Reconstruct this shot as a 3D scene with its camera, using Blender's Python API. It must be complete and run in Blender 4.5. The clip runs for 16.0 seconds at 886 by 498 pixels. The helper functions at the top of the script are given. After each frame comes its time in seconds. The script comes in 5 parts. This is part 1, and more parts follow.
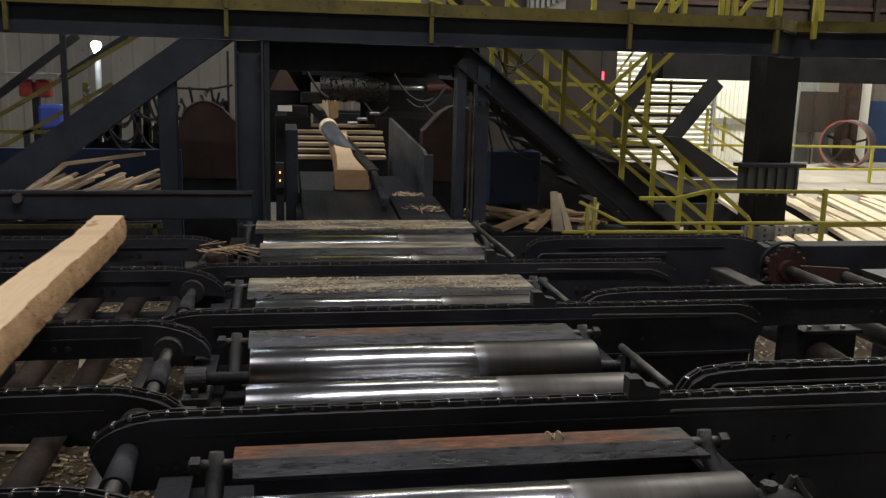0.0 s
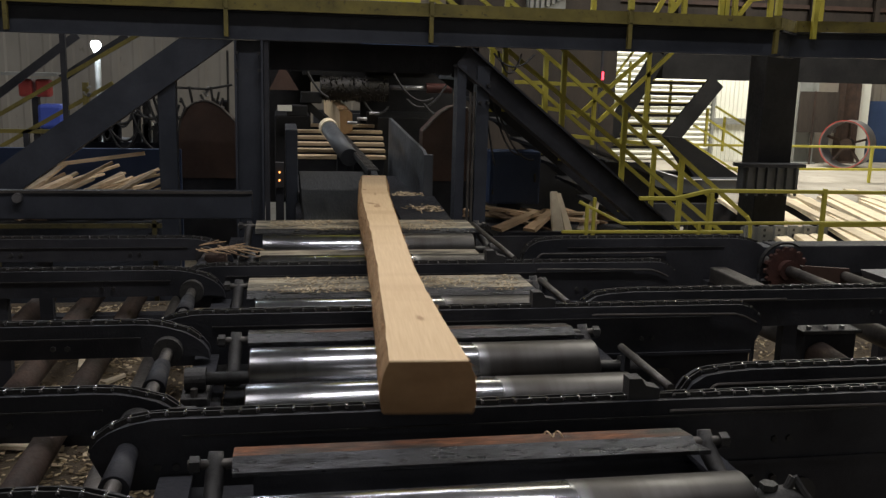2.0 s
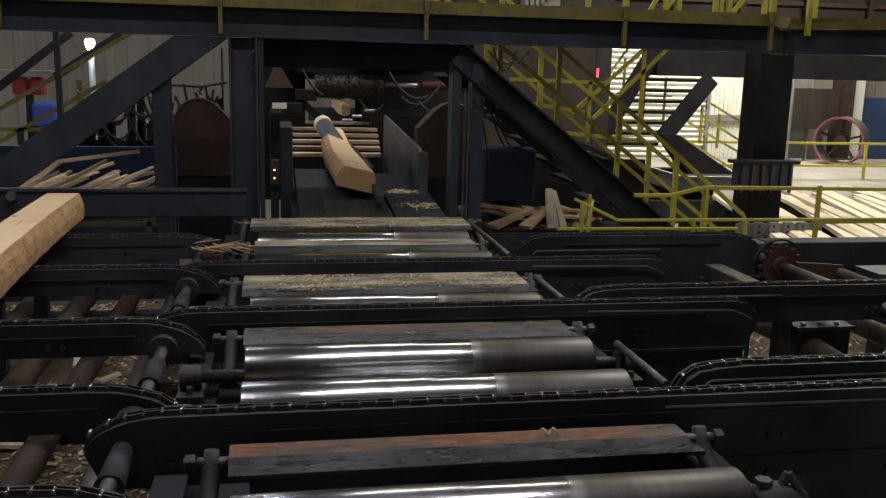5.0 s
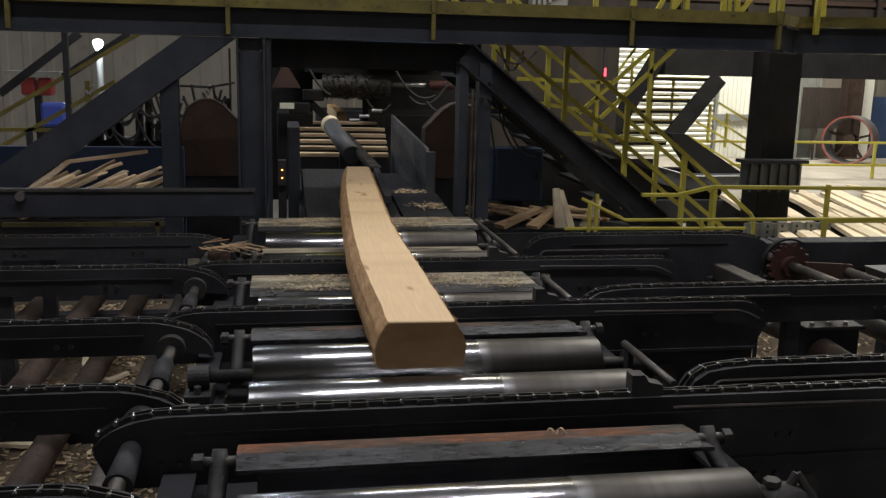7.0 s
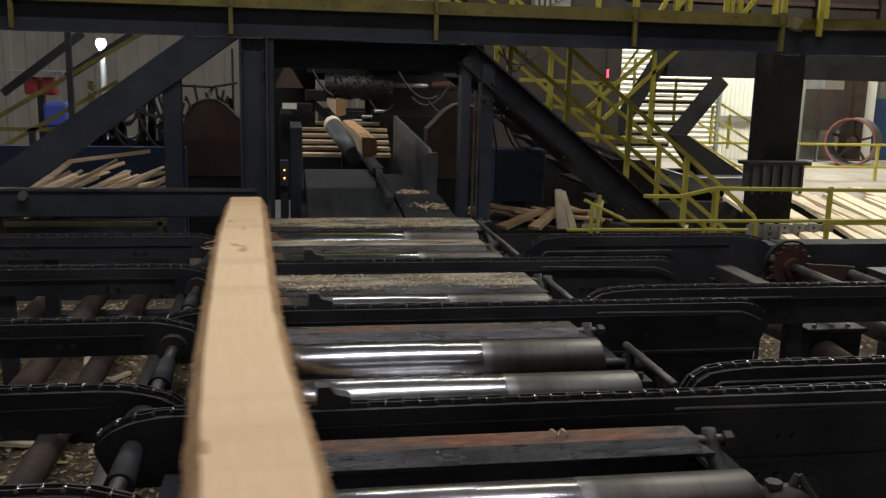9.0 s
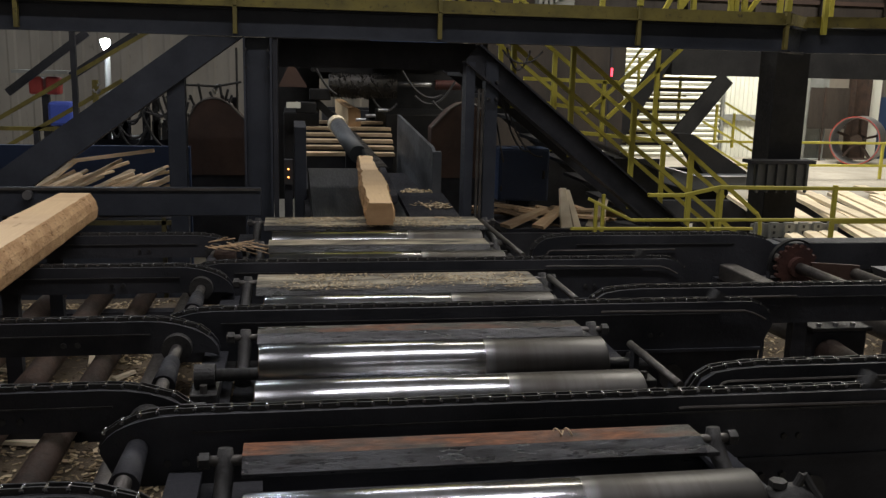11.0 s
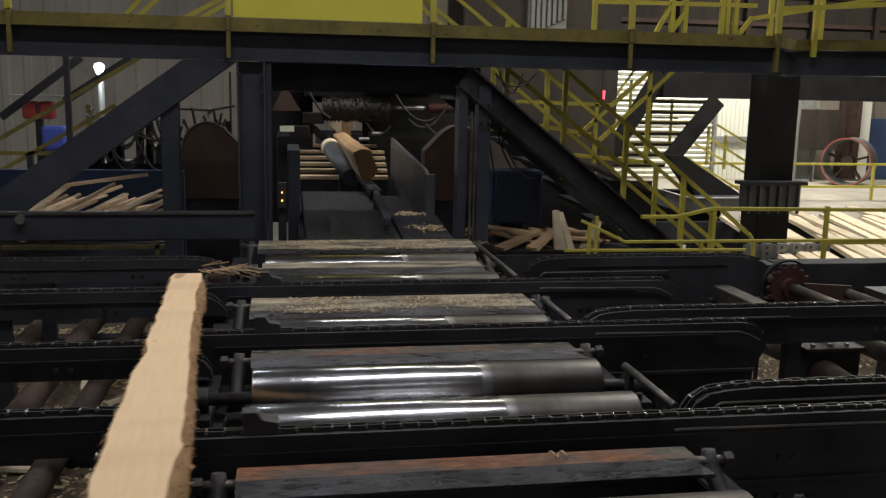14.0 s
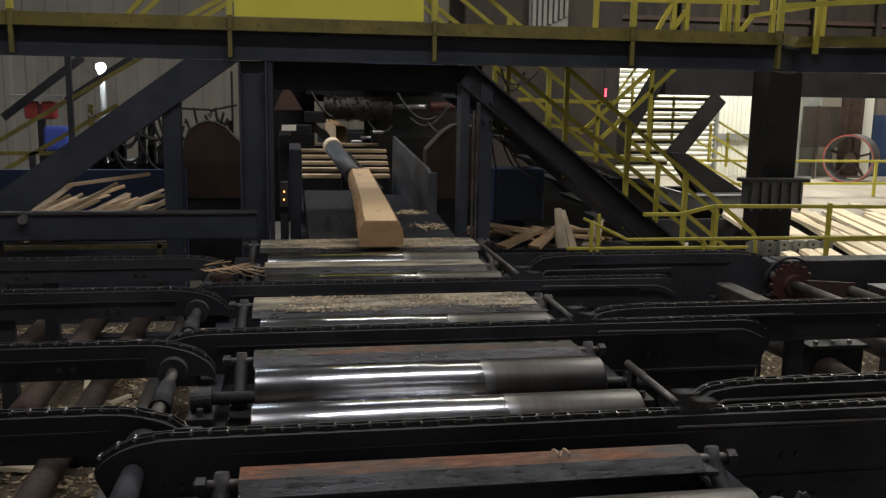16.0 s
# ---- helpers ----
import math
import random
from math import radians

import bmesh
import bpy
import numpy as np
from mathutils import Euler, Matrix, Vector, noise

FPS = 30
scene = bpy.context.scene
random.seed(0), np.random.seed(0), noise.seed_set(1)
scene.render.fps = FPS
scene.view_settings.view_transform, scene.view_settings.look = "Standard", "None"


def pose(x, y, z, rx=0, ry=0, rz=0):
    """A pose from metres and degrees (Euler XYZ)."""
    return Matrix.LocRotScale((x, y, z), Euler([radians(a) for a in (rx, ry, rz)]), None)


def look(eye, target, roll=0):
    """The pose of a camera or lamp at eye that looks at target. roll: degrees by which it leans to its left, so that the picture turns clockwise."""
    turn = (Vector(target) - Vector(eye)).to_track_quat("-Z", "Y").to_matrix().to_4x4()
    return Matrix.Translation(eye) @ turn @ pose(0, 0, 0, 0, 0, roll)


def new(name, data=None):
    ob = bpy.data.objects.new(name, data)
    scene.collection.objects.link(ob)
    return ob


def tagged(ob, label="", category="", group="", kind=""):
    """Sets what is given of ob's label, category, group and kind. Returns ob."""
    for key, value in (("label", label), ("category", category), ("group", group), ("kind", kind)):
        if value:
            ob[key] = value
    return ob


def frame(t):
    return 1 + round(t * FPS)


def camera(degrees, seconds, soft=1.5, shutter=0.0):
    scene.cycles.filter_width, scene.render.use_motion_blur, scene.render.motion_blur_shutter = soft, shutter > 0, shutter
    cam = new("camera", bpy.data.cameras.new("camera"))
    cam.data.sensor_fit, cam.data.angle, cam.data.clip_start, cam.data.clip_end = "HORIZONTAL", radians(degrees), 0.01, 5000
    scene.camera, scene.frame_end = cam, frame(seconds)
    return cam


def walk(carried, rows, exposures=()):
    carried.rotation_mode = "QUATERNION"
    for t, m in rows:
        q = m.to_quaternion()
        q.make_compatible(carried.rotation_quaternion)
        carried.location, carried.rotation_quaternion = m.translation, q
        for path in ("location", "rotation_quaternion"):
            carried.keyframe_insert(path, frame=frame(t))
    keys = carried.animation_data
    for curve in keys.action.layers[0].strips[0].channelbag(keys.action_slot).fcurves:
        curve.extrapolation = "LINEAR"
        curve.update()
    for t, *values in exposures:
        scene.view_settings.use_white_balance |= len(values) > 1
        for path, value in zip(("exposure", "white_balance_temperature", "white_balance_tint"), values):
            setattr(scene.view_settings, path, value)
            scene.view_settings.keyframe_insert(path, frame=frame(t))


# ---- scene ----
# Camera: hand-held at the end of the roll case; it turns a little and stays in its place.
EYE = (0.0, 0.0, 1.957)
TURNS = (  # seconds, pitch, roll, turn to the right
    (0, -11.10, 1.49, 10.12),
    (0.5, -11.05, 1.51, 10.11),
    (1, -10.97, 1.50, 10.27),
    (1.5, -10.89, 1.60, 10.31),
    (2, -11.11, 1.53, 10.14),
    (2.5, -11.18, 1.45, 9.94),
    (3, -10.92, 1.59, 10.33),
    (3.5, -10.79, 1.73, 10.77),
    (4, -10.98, 1.59, 10.62),
    (6.5, -11.35, 1.39, 10.19),
    (7, -11.29, 1.32, 9.97),
    (7.5, -11.24, 1.31, 10.26),
    (8, -11.21, 1.24, 10.10),
    (8.5, -11.33, 1.38, 9.79),
    (9, -11.25, 1.48, 9.84),
    (11.5, -11.33, 1.40, 9.56),
    (12, -10.72, 1.35, 9.74),
    (12.5, -10.26, 1.38, 9.90),
    (13, -10.02, 1.23, 9.94),
    (13.5, -10.00, 1.16, 9.83),
    (14, -9.89, 1.20, 9.95),
    (14.5, -9.84, 1.25, 9.94),
    (15, -9.84, 1.09, 9.91),
    (15.5, -9.88, 1.28, 9.84),
    (16, -9.99, 0.96, 9.81),
)


def view(pitch, roll, right):
    p, y = radians(pitch), radians(right)
    way = Vector((math.sin(y) * math.cos(p), math.cos(y) * math.cos(p), math.sin(p)))
    return look(EYE, Vector(EYE) + way, roll)


cam = camera(52.0, 16.0, soft=1.35, shutter=0.5)
walk(cam, [(t, view(p, r, y)) for t, p, r, y in TURNS], exposures=((0.0, 0.06), (16.0, 0.06)))

# ---- light ----
world = bpy.data.worlds.new("night_hall")
scene.world = world
world.use_nodes = True
world.node_tree.nodes["Background"].inputs[0].default_value = (0.6, 0.65, 0.8, 1)
world.node_tree.nodes["Background"].inputs[1].default_value = 0.01


def strip_lamp(x, y, z, sx, sy, watts, colour, aim=(0, 0, -1)):
    data = bpy.data.lights.new("strip_lamp", "AREA")
    data.shape, data.size, data.size_y, data.energy, data.color = "RECTANGLE", sx, sy, watts, colour
    ob = new("strip_lamp", data)
    ob.matrix_basis = Matrix.Translation((x, y, z)) @ Vector(aim).to_track_quat("-Z", "Y").to_matrix().to_4x4()
    return ob


WARM, COOL = (1.0, 0.968, 0.985), (0.86, 0.93, 1.0)
# Long strips along x give the highlight lines on the rollers.
strip_lamp(0.2, 3.0, 6.2, 5.0, 0.3, 152, WARM)
strip_lamp(0.2, -1.2, 6.2, 5.0, 0.16, 14, WARM)
strip_lamp(0.2, -4.6, 5.0, 5.0, 0.10, 16, WARM, (0, 0.75, -0.6))
strip_lamp(0.2, -8.0, 4.2, 5.0, 0.10, 22, WARM, (0, 0.9, -0.4))
# Two broad fill lights added to lift the dark sides; no fixtures known there.
strip_lamp(-7.5, 4.5, 9.0, 3.0, 3.0, 130, WARM)
strip_lamp(8.5, 3.5, 9.0, 3.0, 3.0, 165, WARM)
# Added lights without known fixtures: left bay, then saw and slat ramp.
strip_lamp(-5.5, 14.0, 6.5, 3.0, 0.5, 190, COOL)
strip_lamp(0.2, 10.4, 6.5, 3.0, 0.4, 115, WARM)
strip_lamp(10.5, 18.2, 5.5, 6.0, 1.5, 760, (1.0, 0.96, 0.86))
strip_lamp(9.0, 10.2, 6.2, 3.0, 1.0, 560, (1.0, 0.95, 0.85))
# Added light for the deck stair and slab tray, no fixture known.
strip_lamp(3.4, 8.9, 6.5, 3.0, 0.4, 90, (1.0, 0.92, 0.76))


# ---- materials ----
def nodes(name):
    m = bpy.data.materials.new(name)
    m.use_nodes = True
    nt = m.node_tree
    return m, nt, nt.nodes["Principled BSDF"]


def link(nt, a, b):
    nt.links.new(a, b)


def noise_node(nt, scale, detail=6.0, stretch=(1, 1, 1), rough=0.6):
    tc = nt.nodes.new("ShaderNodeTexCoord")
    mp = nt.nodes.new("ShaderNodeMapping")
    mp.inputs["Scale"].default_value = stretch
    n = nt.nodes.new("ShaderNodeTexNoise")
    n.inputs["Scale"].default_value, n.inputs["Detail"].default_value, n.inputs["Roughness"].default_value = scale, detail, rough
    link(nt, tc.outputs["Object"], mp.inputs["Vector"])
    link(nt, mp.outputs["Vector"], n.inputs["Vector"])
    return n


def ramp(nt, source, stops):
    r = nt.nodes.new("ShaderNodeValToRGB")
    while len(r.color_ramp.elements) < len(stops):
        r.color_ramp.elements.new(0.5)
    for e, (at, c) in zip(r.color_ramp.elements, stops):
        e.position = at
        e.color = (*c, 1) if len(c) == 3 else c
    link(nt, source, r.inputs["Fac"])
    return r.outputs["Color"]


def grey(v):
    return (v, v, v)


def surface(name, c1, c2, c3=None, scale=3.0, fine=40.0, rough=(0.4, 0.7), metal=0.0, bump=0.3, stretch=(1, 1, 1), spots=0.6, gloss=0.5):
    """Two-scale colour: broad change from c1 to c2, fine specks of c3; rough and bump follow the fine grain."""
    m, nt, b = nodes(name)
    broad, grain = noise_node(nt, scale, 5, stretch), noise_node(nt, fine, 8, stretch, 0.7)
    base = ramp(nt, broad.outputs["Fac"], ((0.35, c1), (0.65, c2)))
    if c3:
        mask = ramp(nt, grain.outputs["Fac"], ((spots, grey(0)), (min(spots + 0.1, 1), grey(1))))
        mix = nt.nodes.new("ShaderNodeMix")
        mix.data_type = "RGBA"
        link(nt, mask, mix.inputs["Factor"])
        link(nt, base, mix.inputs["A"])
        mix.inputs["B"].default_value = (*c3, 1)
        base = mix.outputs["Result"]
    link(nt, base, b.inputs["Base Color"])
    link(nt, ramp(nt, grain.outputs["Fac"], ((0.3, grey(rough[0])), (0.7, grey(rough[1])))), b.inputs["Roughness"])
    b.inputs["Metallic"].default_value = metal
    b.inputs["Specular IOR Level"].default_value = gloss
    bp = nt.nodes.new("ShaderNodeBump")
    bp.inputs["Strength"].default_value, bp.inputs["Distance"].default_value = bump, 0.01
    link(nt, grain.outputs["Fac"], bp.inputs["Height"])
    link(nt, bp.outputs["Normal"], b.inputs["Normal"])
    return m


def glow(name, colour, strength):
    m, nt, b = nodes(name)
    b.inputs["Base Color"].default_value = (*colour, 1)
    b.inputs["Emission Color"].default_value = (*colour, 1)
    b.inputs["Emission Strength"].default_value = strength
    return m


DARK_STEEL = surface("greasy_dark_steel", (0.021, 0.022, 0.026), (0.046, 0.047, 0.054), (0.085, 0.076, 0.07), 2.5, 45, (0.38, 0.65), 0.0, 0.35, spots=0.68, gloss=0.16)
# Darkened copy of the dark steel: shade on saw, platform and guards is in the colour.
SHADED_STEEL = surface("shade_black_steel", (0.009, 0.009, 0.010), (0.018, 0.0178, 0.0185), (0.032, 0.03, 0.027), 2.5, 30, (0.5, 0.8), 0.0, 0.3, spots=0.66, gloss=0.2)
NAVY_STEEL = surface("navy_painted_steel", (0.022, 0.026, 0.035), (0.046, 0.051, 0.064), (0.085, 0.078, 0.072), 2.0, 30, (0.4, 0.65), 0.0, 0.25, spots=0.7, gloss=0.3)
BLUE_PAINT = surface("blue_painted_steel", (0.022, 0.042, 0.10), (0.035, 0.062, 0.14), (0.035, 0.035, 0.045), 2.0, 30, (0.45, 0.7), 0.0, 0.2, spots=0.66)
BRIGHT_BLUE = surface("bright_blue_paint", (0.05, 0.09, 0.45), (0.07, 0.12, 0.5), (0.05, 0.06, 0.2), 2.0, 30, (0.45, 0.7), 0.0, 0.2)
YELLOW = surface("yellow_rail_paint", (0.38, 0.34, 0.05), (0.5, 0.44, 0.065), (0.15, 0.125, 0.05), 3.0, 35, (0.4, 0.65), 0.0, 0.25, spots=0.64)
# Kick-rail yellow at half value: the shade under the stop beam is in the colour.
SHADED_YELLOW = surface("shaded_yellow_paint", (0.04, 0.034, 0.010), (0.085, 0.07, 0.018), (0.025, 0.02, 0.014), 4.0, 25, (0.6, 0.9), 0.0, 0.3, spots=0.55)
# Darker, browner yellow for toe boards, post feet, nosings and the left stair.
DULL_YELLOW = surface("dull_yellow_paint", (0.11, 0.092, 0.022), (0.19, 0.155, 0.032), (0.05, 0.04, 0.025), 3.0, 25, (0.55, 0.85), 0.0, 0.3, spots=0.58)
PANEL_YELLOW = surface("yellow_guard_panel", (0.60, 0.56, 0.05), (0.68, 0.62, 0.07), (0.4, 0.36, 0.08), 1.2, 14, (0.4, 0.6), 0.0, 0.05, spots=0.72)
RUST = surface("rusty_steel", (0.024, 0.015, 0.011), (0.058, 0.032, 0.022), (0.02, 0.014, 0.012), 5.0, 60, (0.6, 0.9), 0.0, 0.5, spots=0.58)
DULL_RED = surface("dark_red_paint", (0.03, 0.008, 0.007), (0.08, 0.016, 0.013), (0.03, 0.018, 0.015), 6.0, 40, (0.5, 0.8), 0.0, 0.3, spots=0.55)
RED_PAINT = surface("red_painted_metal", (0.28, 0.035, 0.03), (0.36, 0.05, 0.045), (0.1, 0.03, 0.02), 4.0, 40, (0.4, 0.7), 0.0, 0.2, spots=0.66)
GEAR_RED = surface("rust_red_gear", (0.035, 0.014, 0.011), (0.075, 0.028, 0.021), (0.03, 0.015, 0.012), 8.0, 60, (0.5, 0.8), 0.1, 0.5, spots=0.6)
PIPE_STEEL = surface("worn_pipe_steel", (0.06, 0.056, 0.054), (0.15, 0.14, 0.13), (0.05, 0.033, 0.025), 4.0, 50, (0.3, 0.55), 0.6, 0.3, spots=0.62)
BARE_STEEL = surface("bare_steel", (0.24, 0.24, 0.25), (0.36, 0.36, 0.37), (0.12, 0.1, 0.09), 6.0, 60, (0.25, 0.45), 0.8, 0.2, spots=0.66)
BELT = surface("black_rubber_belt", (0.012, 0.014, 0.015), (0.034, 0.037, 0.039), (0.09, 0.085, 0.075), 2.0, 16, (0.35, 0.6), 0.0, 0.3, (7, 0.5, 1), 0.62)
WALL = surface("dusty_tan_cladding", (0.17, 0.15, 0.125), (0.27, 0.24, 0.20), (0.12, 0.10, 0.085), 0.5, 6, (0.5, 0.75), 0.0, 0.15, (1, 1, 0.4), 0.62)
# Wall brown taken near black: the dimness outside the bright bay is in the colour.
BROWN_WALL = surface("shaded_brown_boarding", (0.016, 0.0115, 0.0085), (0.036, 0.026, 0.019), (0.010, 0.008, 0.006), 1.2, 9, (0.6, 0.85), 0.0, 0.2, (2, 2, 0.4), 0.6)
WHITE_SHEET = surface("white_cladding", (0.66, 0.66, 0.58), (0.8, 0.8, 0.72), (0.5, 0.48, 0.4), 0.8, 8, (0.4, 0.6), 0.0, 0.1, (1, 1, 0.3), 0.68)
CONCRETE = surface("dusty_concrete", (0.22, 0.2, 0.165), (0.36, 0.33, 0.28), (0.14, 0.12, 0.10), 0.9, 10, (0.7, 0.95), 0.0, 0.4, spots=0.6)
SAWDUST = surface("sawdust_and_chips", (0.06, 0.046, 0.032), (0.17, 0.13, 0.085), (0.45, 0.36, 0.24), 3.0, 60, (0.85, 1.0), 0.0, 1.0, spots=0.58)


def sawn_wood():
    """Fresh softwood: fine grain along y, blurred darker saw bands across, sparse brown knots."""
    m, nt, b = nodes("fresh_sawn_wood")
    grain = noise_node(nt, 12, 8, (8, 0.35, 8), 0.7)
    base = ramp(nt, grain.outputs["Fac"], ((0.25, (0.66, 0.465, 0.265)), (0.75, (0.80, 0.605, 0.375))))
    bands = noise_node(nt, 1.1, 3, (0.2, 1.6, 0.2), 0.6)
    tint = ramp(nt, bands.outputs["Fac"], ((0.52, grey(0)), (0.68, grey(0.75))))
    m1 = nt.nodes.new("ShaderNodeMix")
    m1.data_type = "RGBA"
    link(nt, tint, m1.inputs["Factor"])
    link(nt, base, m1.inputs["A"])
    m1.inputs["B"].default_value = (0.56, 0.37, 0.21, 1)
    knots = noise_node(nt, 4.2, 2, (1.6, 0.8, 1))
    mask = ramp(nt, knots.outputs["Fac"], ((0.70, grey(0)), (0.73, grey(0.75))))
    m2 = nt.nodes.new("ShaderNodeMix")
    m2.data_type = "RGBA"
    link(nt, mask, m2.inputs["Factor"])
    link(nt, m1.outputs["Result"], m2.inputs["A"])
    m2.inputs["B"].default_value = (0.36, 0.19, 0.09, 1)
    link(nt, m2.outputs["Result"], b.inputs["Base Color"])
    b.inputs["Roughness"].default_value = 0.65
    bp = nt.nodes.new("ShaderNodeBump")
    bp.inputs["Strength"].default_value, bp.inputs["Distance"].default_value = 0.12, 0.004
    link(nt, grain.outputs["Fac"], bp.inputs["Height"])
    link(nt, bp.outputs["Normal"], b.inputs["Normal"])
    return m


WOOD = sawn_wood()
# End grain with the shade of the near end faces mixed into its brown.
SHADED_END_GRAIN = surface("shaded_end_grain", (0.27, 0.16, 0.075), (0.36, 0.225, 0.11), (0.18, 0.10, 0.05), 7.0, 60, (0.7, 0.9), 0.0, 0.35, (1, 1, 2), 0.62)
BARK = surface("shaggy_wane_edge", (0.42, 0.25, 0.12), (0.60, 0.39, 0.205), (0.2, 0.11, 0.06), 9.0, 45, (0.8, 1.0), 0.0, 0.9, (1.5, 1, 1), 0.55)
BOARD = surface("weathered_board", (0.42, 0.28, 0.16), (0.58, 0.41, 0.25), (0.3, 0.18, 0.1), 1.5, 18, (0.6, 0.85), 0.0, 0.2, (1, 6, 6), 0.62)
PALE_BOARD = surface("pale_sawn_board", (0.72, 0.6, 0.42), (0.85, 0.75, 0.56), (0.5, 0.38, 0.24), 1.5, 18, (0.6, 0.85), 0.0, 0.15, (6, 6, 6), 0.66)
SPIKED = surface("dusty_spiked_steel", (0.008, 0.007, 0.006), (0.02, 0.017, 0.014), (0.09, 0.072, 0.05), 9.0, 60, (0.4, 0.7), 0.3, 0.5, spots=0.58)
BLACK = surface("black_rubber", (0.02, 0.02, 0.021), (0.035, 0.035, 0.037), None, 8, 60, (0.45, 0.7), 0.0, 0.2)
GREY_COL = surface("grey_painted_column", (0.16, 0.165, 0.155), (0.26, 0.265, 0.25), (0.1, 0.095, 0.085), 1.5, 15, (0.5, 0.7), 0.0, 0.1)
GREY_DARK = surface("dark_grey_scuffed_steel", (0.06, 0.066, 0.075), (0.10, 0.105, 0.115), (0.04, 0.038, 0.036), 2.0, 20, (0.4, 0.65), 0.2, 0.2, spots=0.62)
BROWN_GUARD = surface("brown_guard_sheet", (0.04, 0.022, 0.016), (0.07, 0.038, 0.028), (0.03, 0.02, 0.016), 2.0, 25, (0.5, 0.75), 0.0, 0.25, spots=0.64)
GREASY = surface("greasy_grey_casting", (0.02, 0.02, 0.021), (0.05, 0.049, 0.048), (0.012, 0.011, 0.011), 9, 50, (0.4, 0.65), 0.3, 0.5, spots=0.55)
LAMP_GLOW = glow("lamp_glow", (0.85, 0.93, 1.0), 60.0)
RED_GLOW = glow("red_signal_glow", (1.0, 0.05, 0.08), 4.0)
ORANGE_GLOW = glow("orange_signal_glow", (1.0, 0.35, 0.08), 6.0)


def roller_steel():
    """Steel polished where timbers slide, dull and brown beyond; fine turned rings and smears run round the drum."""
    m, nt, b = nodes("polished_roller_steel")
    tc = nt.nodes.new("ShaderNodeTexCoord")
    sep = nt.nodes.new("ShaderNodeSeparateXYZ")
    link(nt, tc.outputs["Object"], sep.inputs["Vector"])
    edge = noise_node(nt, 3.0, 3)
    add = nt.nodes.new("ShaderNodeMath")
    add.operation = "MULTIPLY_ADD"
    link(nt, edge.outputs["Fac"], add.inputs[0])
    add.inputs[1].default_value = 0.06
    link(nt, sep.outputs["X"], add.inputs[2])
    worn = ramp(nt, add.outputs[0], ((0.685, grey(0)), (0.74, grey(1))))
    rings = noise_node(nt, 14, 6, (3.0, 0.12, 0.12), 0.7)
    smear = noise_node(nt, 6, 6, (0.5, 3.0, 3.0), 0.75)
    bright = ramp(nt, smear.outputs["Fac"], ((0.35, (0.38, 0.39, 0.42)), (0.7, (0.56, 0.57, 0.60))))
    dull = ramp(nt, smear.outputs["Fac"], ((0.35, (0.065, 0.062, 0.06)), (0.7, (0.14, 0.135, 0.13))))
    mix = nt.nodes.new("ShaderNodeMix")
    mix.data_type = "RGBA"
    link(nt, worn, mix.inputs["Factor"])
    link(nt, bright, mix.inputs["A"])
    link(nt, dull, mix.inputs["B"])
    bands = noise_node(nt, 5, 5, (1.6, 0.05, 0.05), 0.65)
    stain = nt.nodes.new("ShaderNodeMix")
    stain.data_type, stain.blend_type = "RGBA", "MULTIPLY"
    stain.inputs["Factor"].default_value = 1.0
    link(nt, mix.outputs["Result"], stain.inputs["A"])
    link(nt, ramp(nt, bands.outputs["Fac"], ((0.32, (0.55, 0.5, 0.46)), (0.5, (0.92, 0.92, 0.92)), (0.7, (1, 1, 1)))), stain.inputs["B"])
    link(nt, stain.outputs["Result"], b.inputs["Base Color"])
    r1 = ramp(nt, smear.outputs["Fac"], ((0.3, grey(0.17)), (0.75, grey(0.26))))
    r2 = ramp(nt, rings.outputs["Fac"], ((0.3, grey(0.42)), (0.75, grey(0.5))))
    mr = nt.nodes.new("ShaderNodeMix")
    mr.data_type = "RGBA"
    link(nt, worn, mr.inputs["Factor"])
    link(nt, r1, mr.inputs["A"])
    link(nt, r2, mr.inputs["B"])
    link(nt, mr.outputs["Result"], b.inputs["Roughness"])
    b.inputs["Metallic"].default_value = 1.0
    bp = nt.nodes.new("ShaderNodeBump")
    bp.inputs["Strength"].default_value, bp.inputs["Distance"].default_value = 0.03, 0.003
    link(nt, smear.outputs["Fac"], bp.inputs["Height"])
    link(nt, bp.outputs["Normal"], b.inputs["Normal"])
    return m


ROLLER = roller_steel()


def vary(material, low, high):
    """Let pieces differ in lightness, each by its own random number."""
    nt = material.node_tree
    b = nt.nodes["Principled BSDF"]
    source = b.inputs["Base Color"].links[0].from_socket
    info = nt.nodes.new("ShaderNodeObjectInfo")
    span = nt.nodes.new("ShaderNodeMapRange")
    span.inputs["To Min"].default_value, span.inputs["To Max"].default_value = low, high
    link(nt, info.outputs["Random"], span.inputs["Value"])
    hsv = nt.nodes.new("ShaderNodeHueSaturation")
    link(nt, span.outputs["Result"], hsv.inputs["Value"])
    link(nt, source, hsv.inputs["Color"])
    link(nt, hsv.outputs["Color"], b.inputs["Base Color"])


vary(BOARD, 0.45, 1.15)
SLAB = surface("rough_slab_wood", (0.46, 0.33, 0.2), (0.68, 0.53, 0.36), (0.24, 0.14, 0.08), 3.0, 22, (0.65, 0.9), 0.0, 0.3, (1, 6, 6), 0.6)
vary(PALE_BOARD, 0.72, 1.16)
vary(SLAB, 0.5, 1.25)


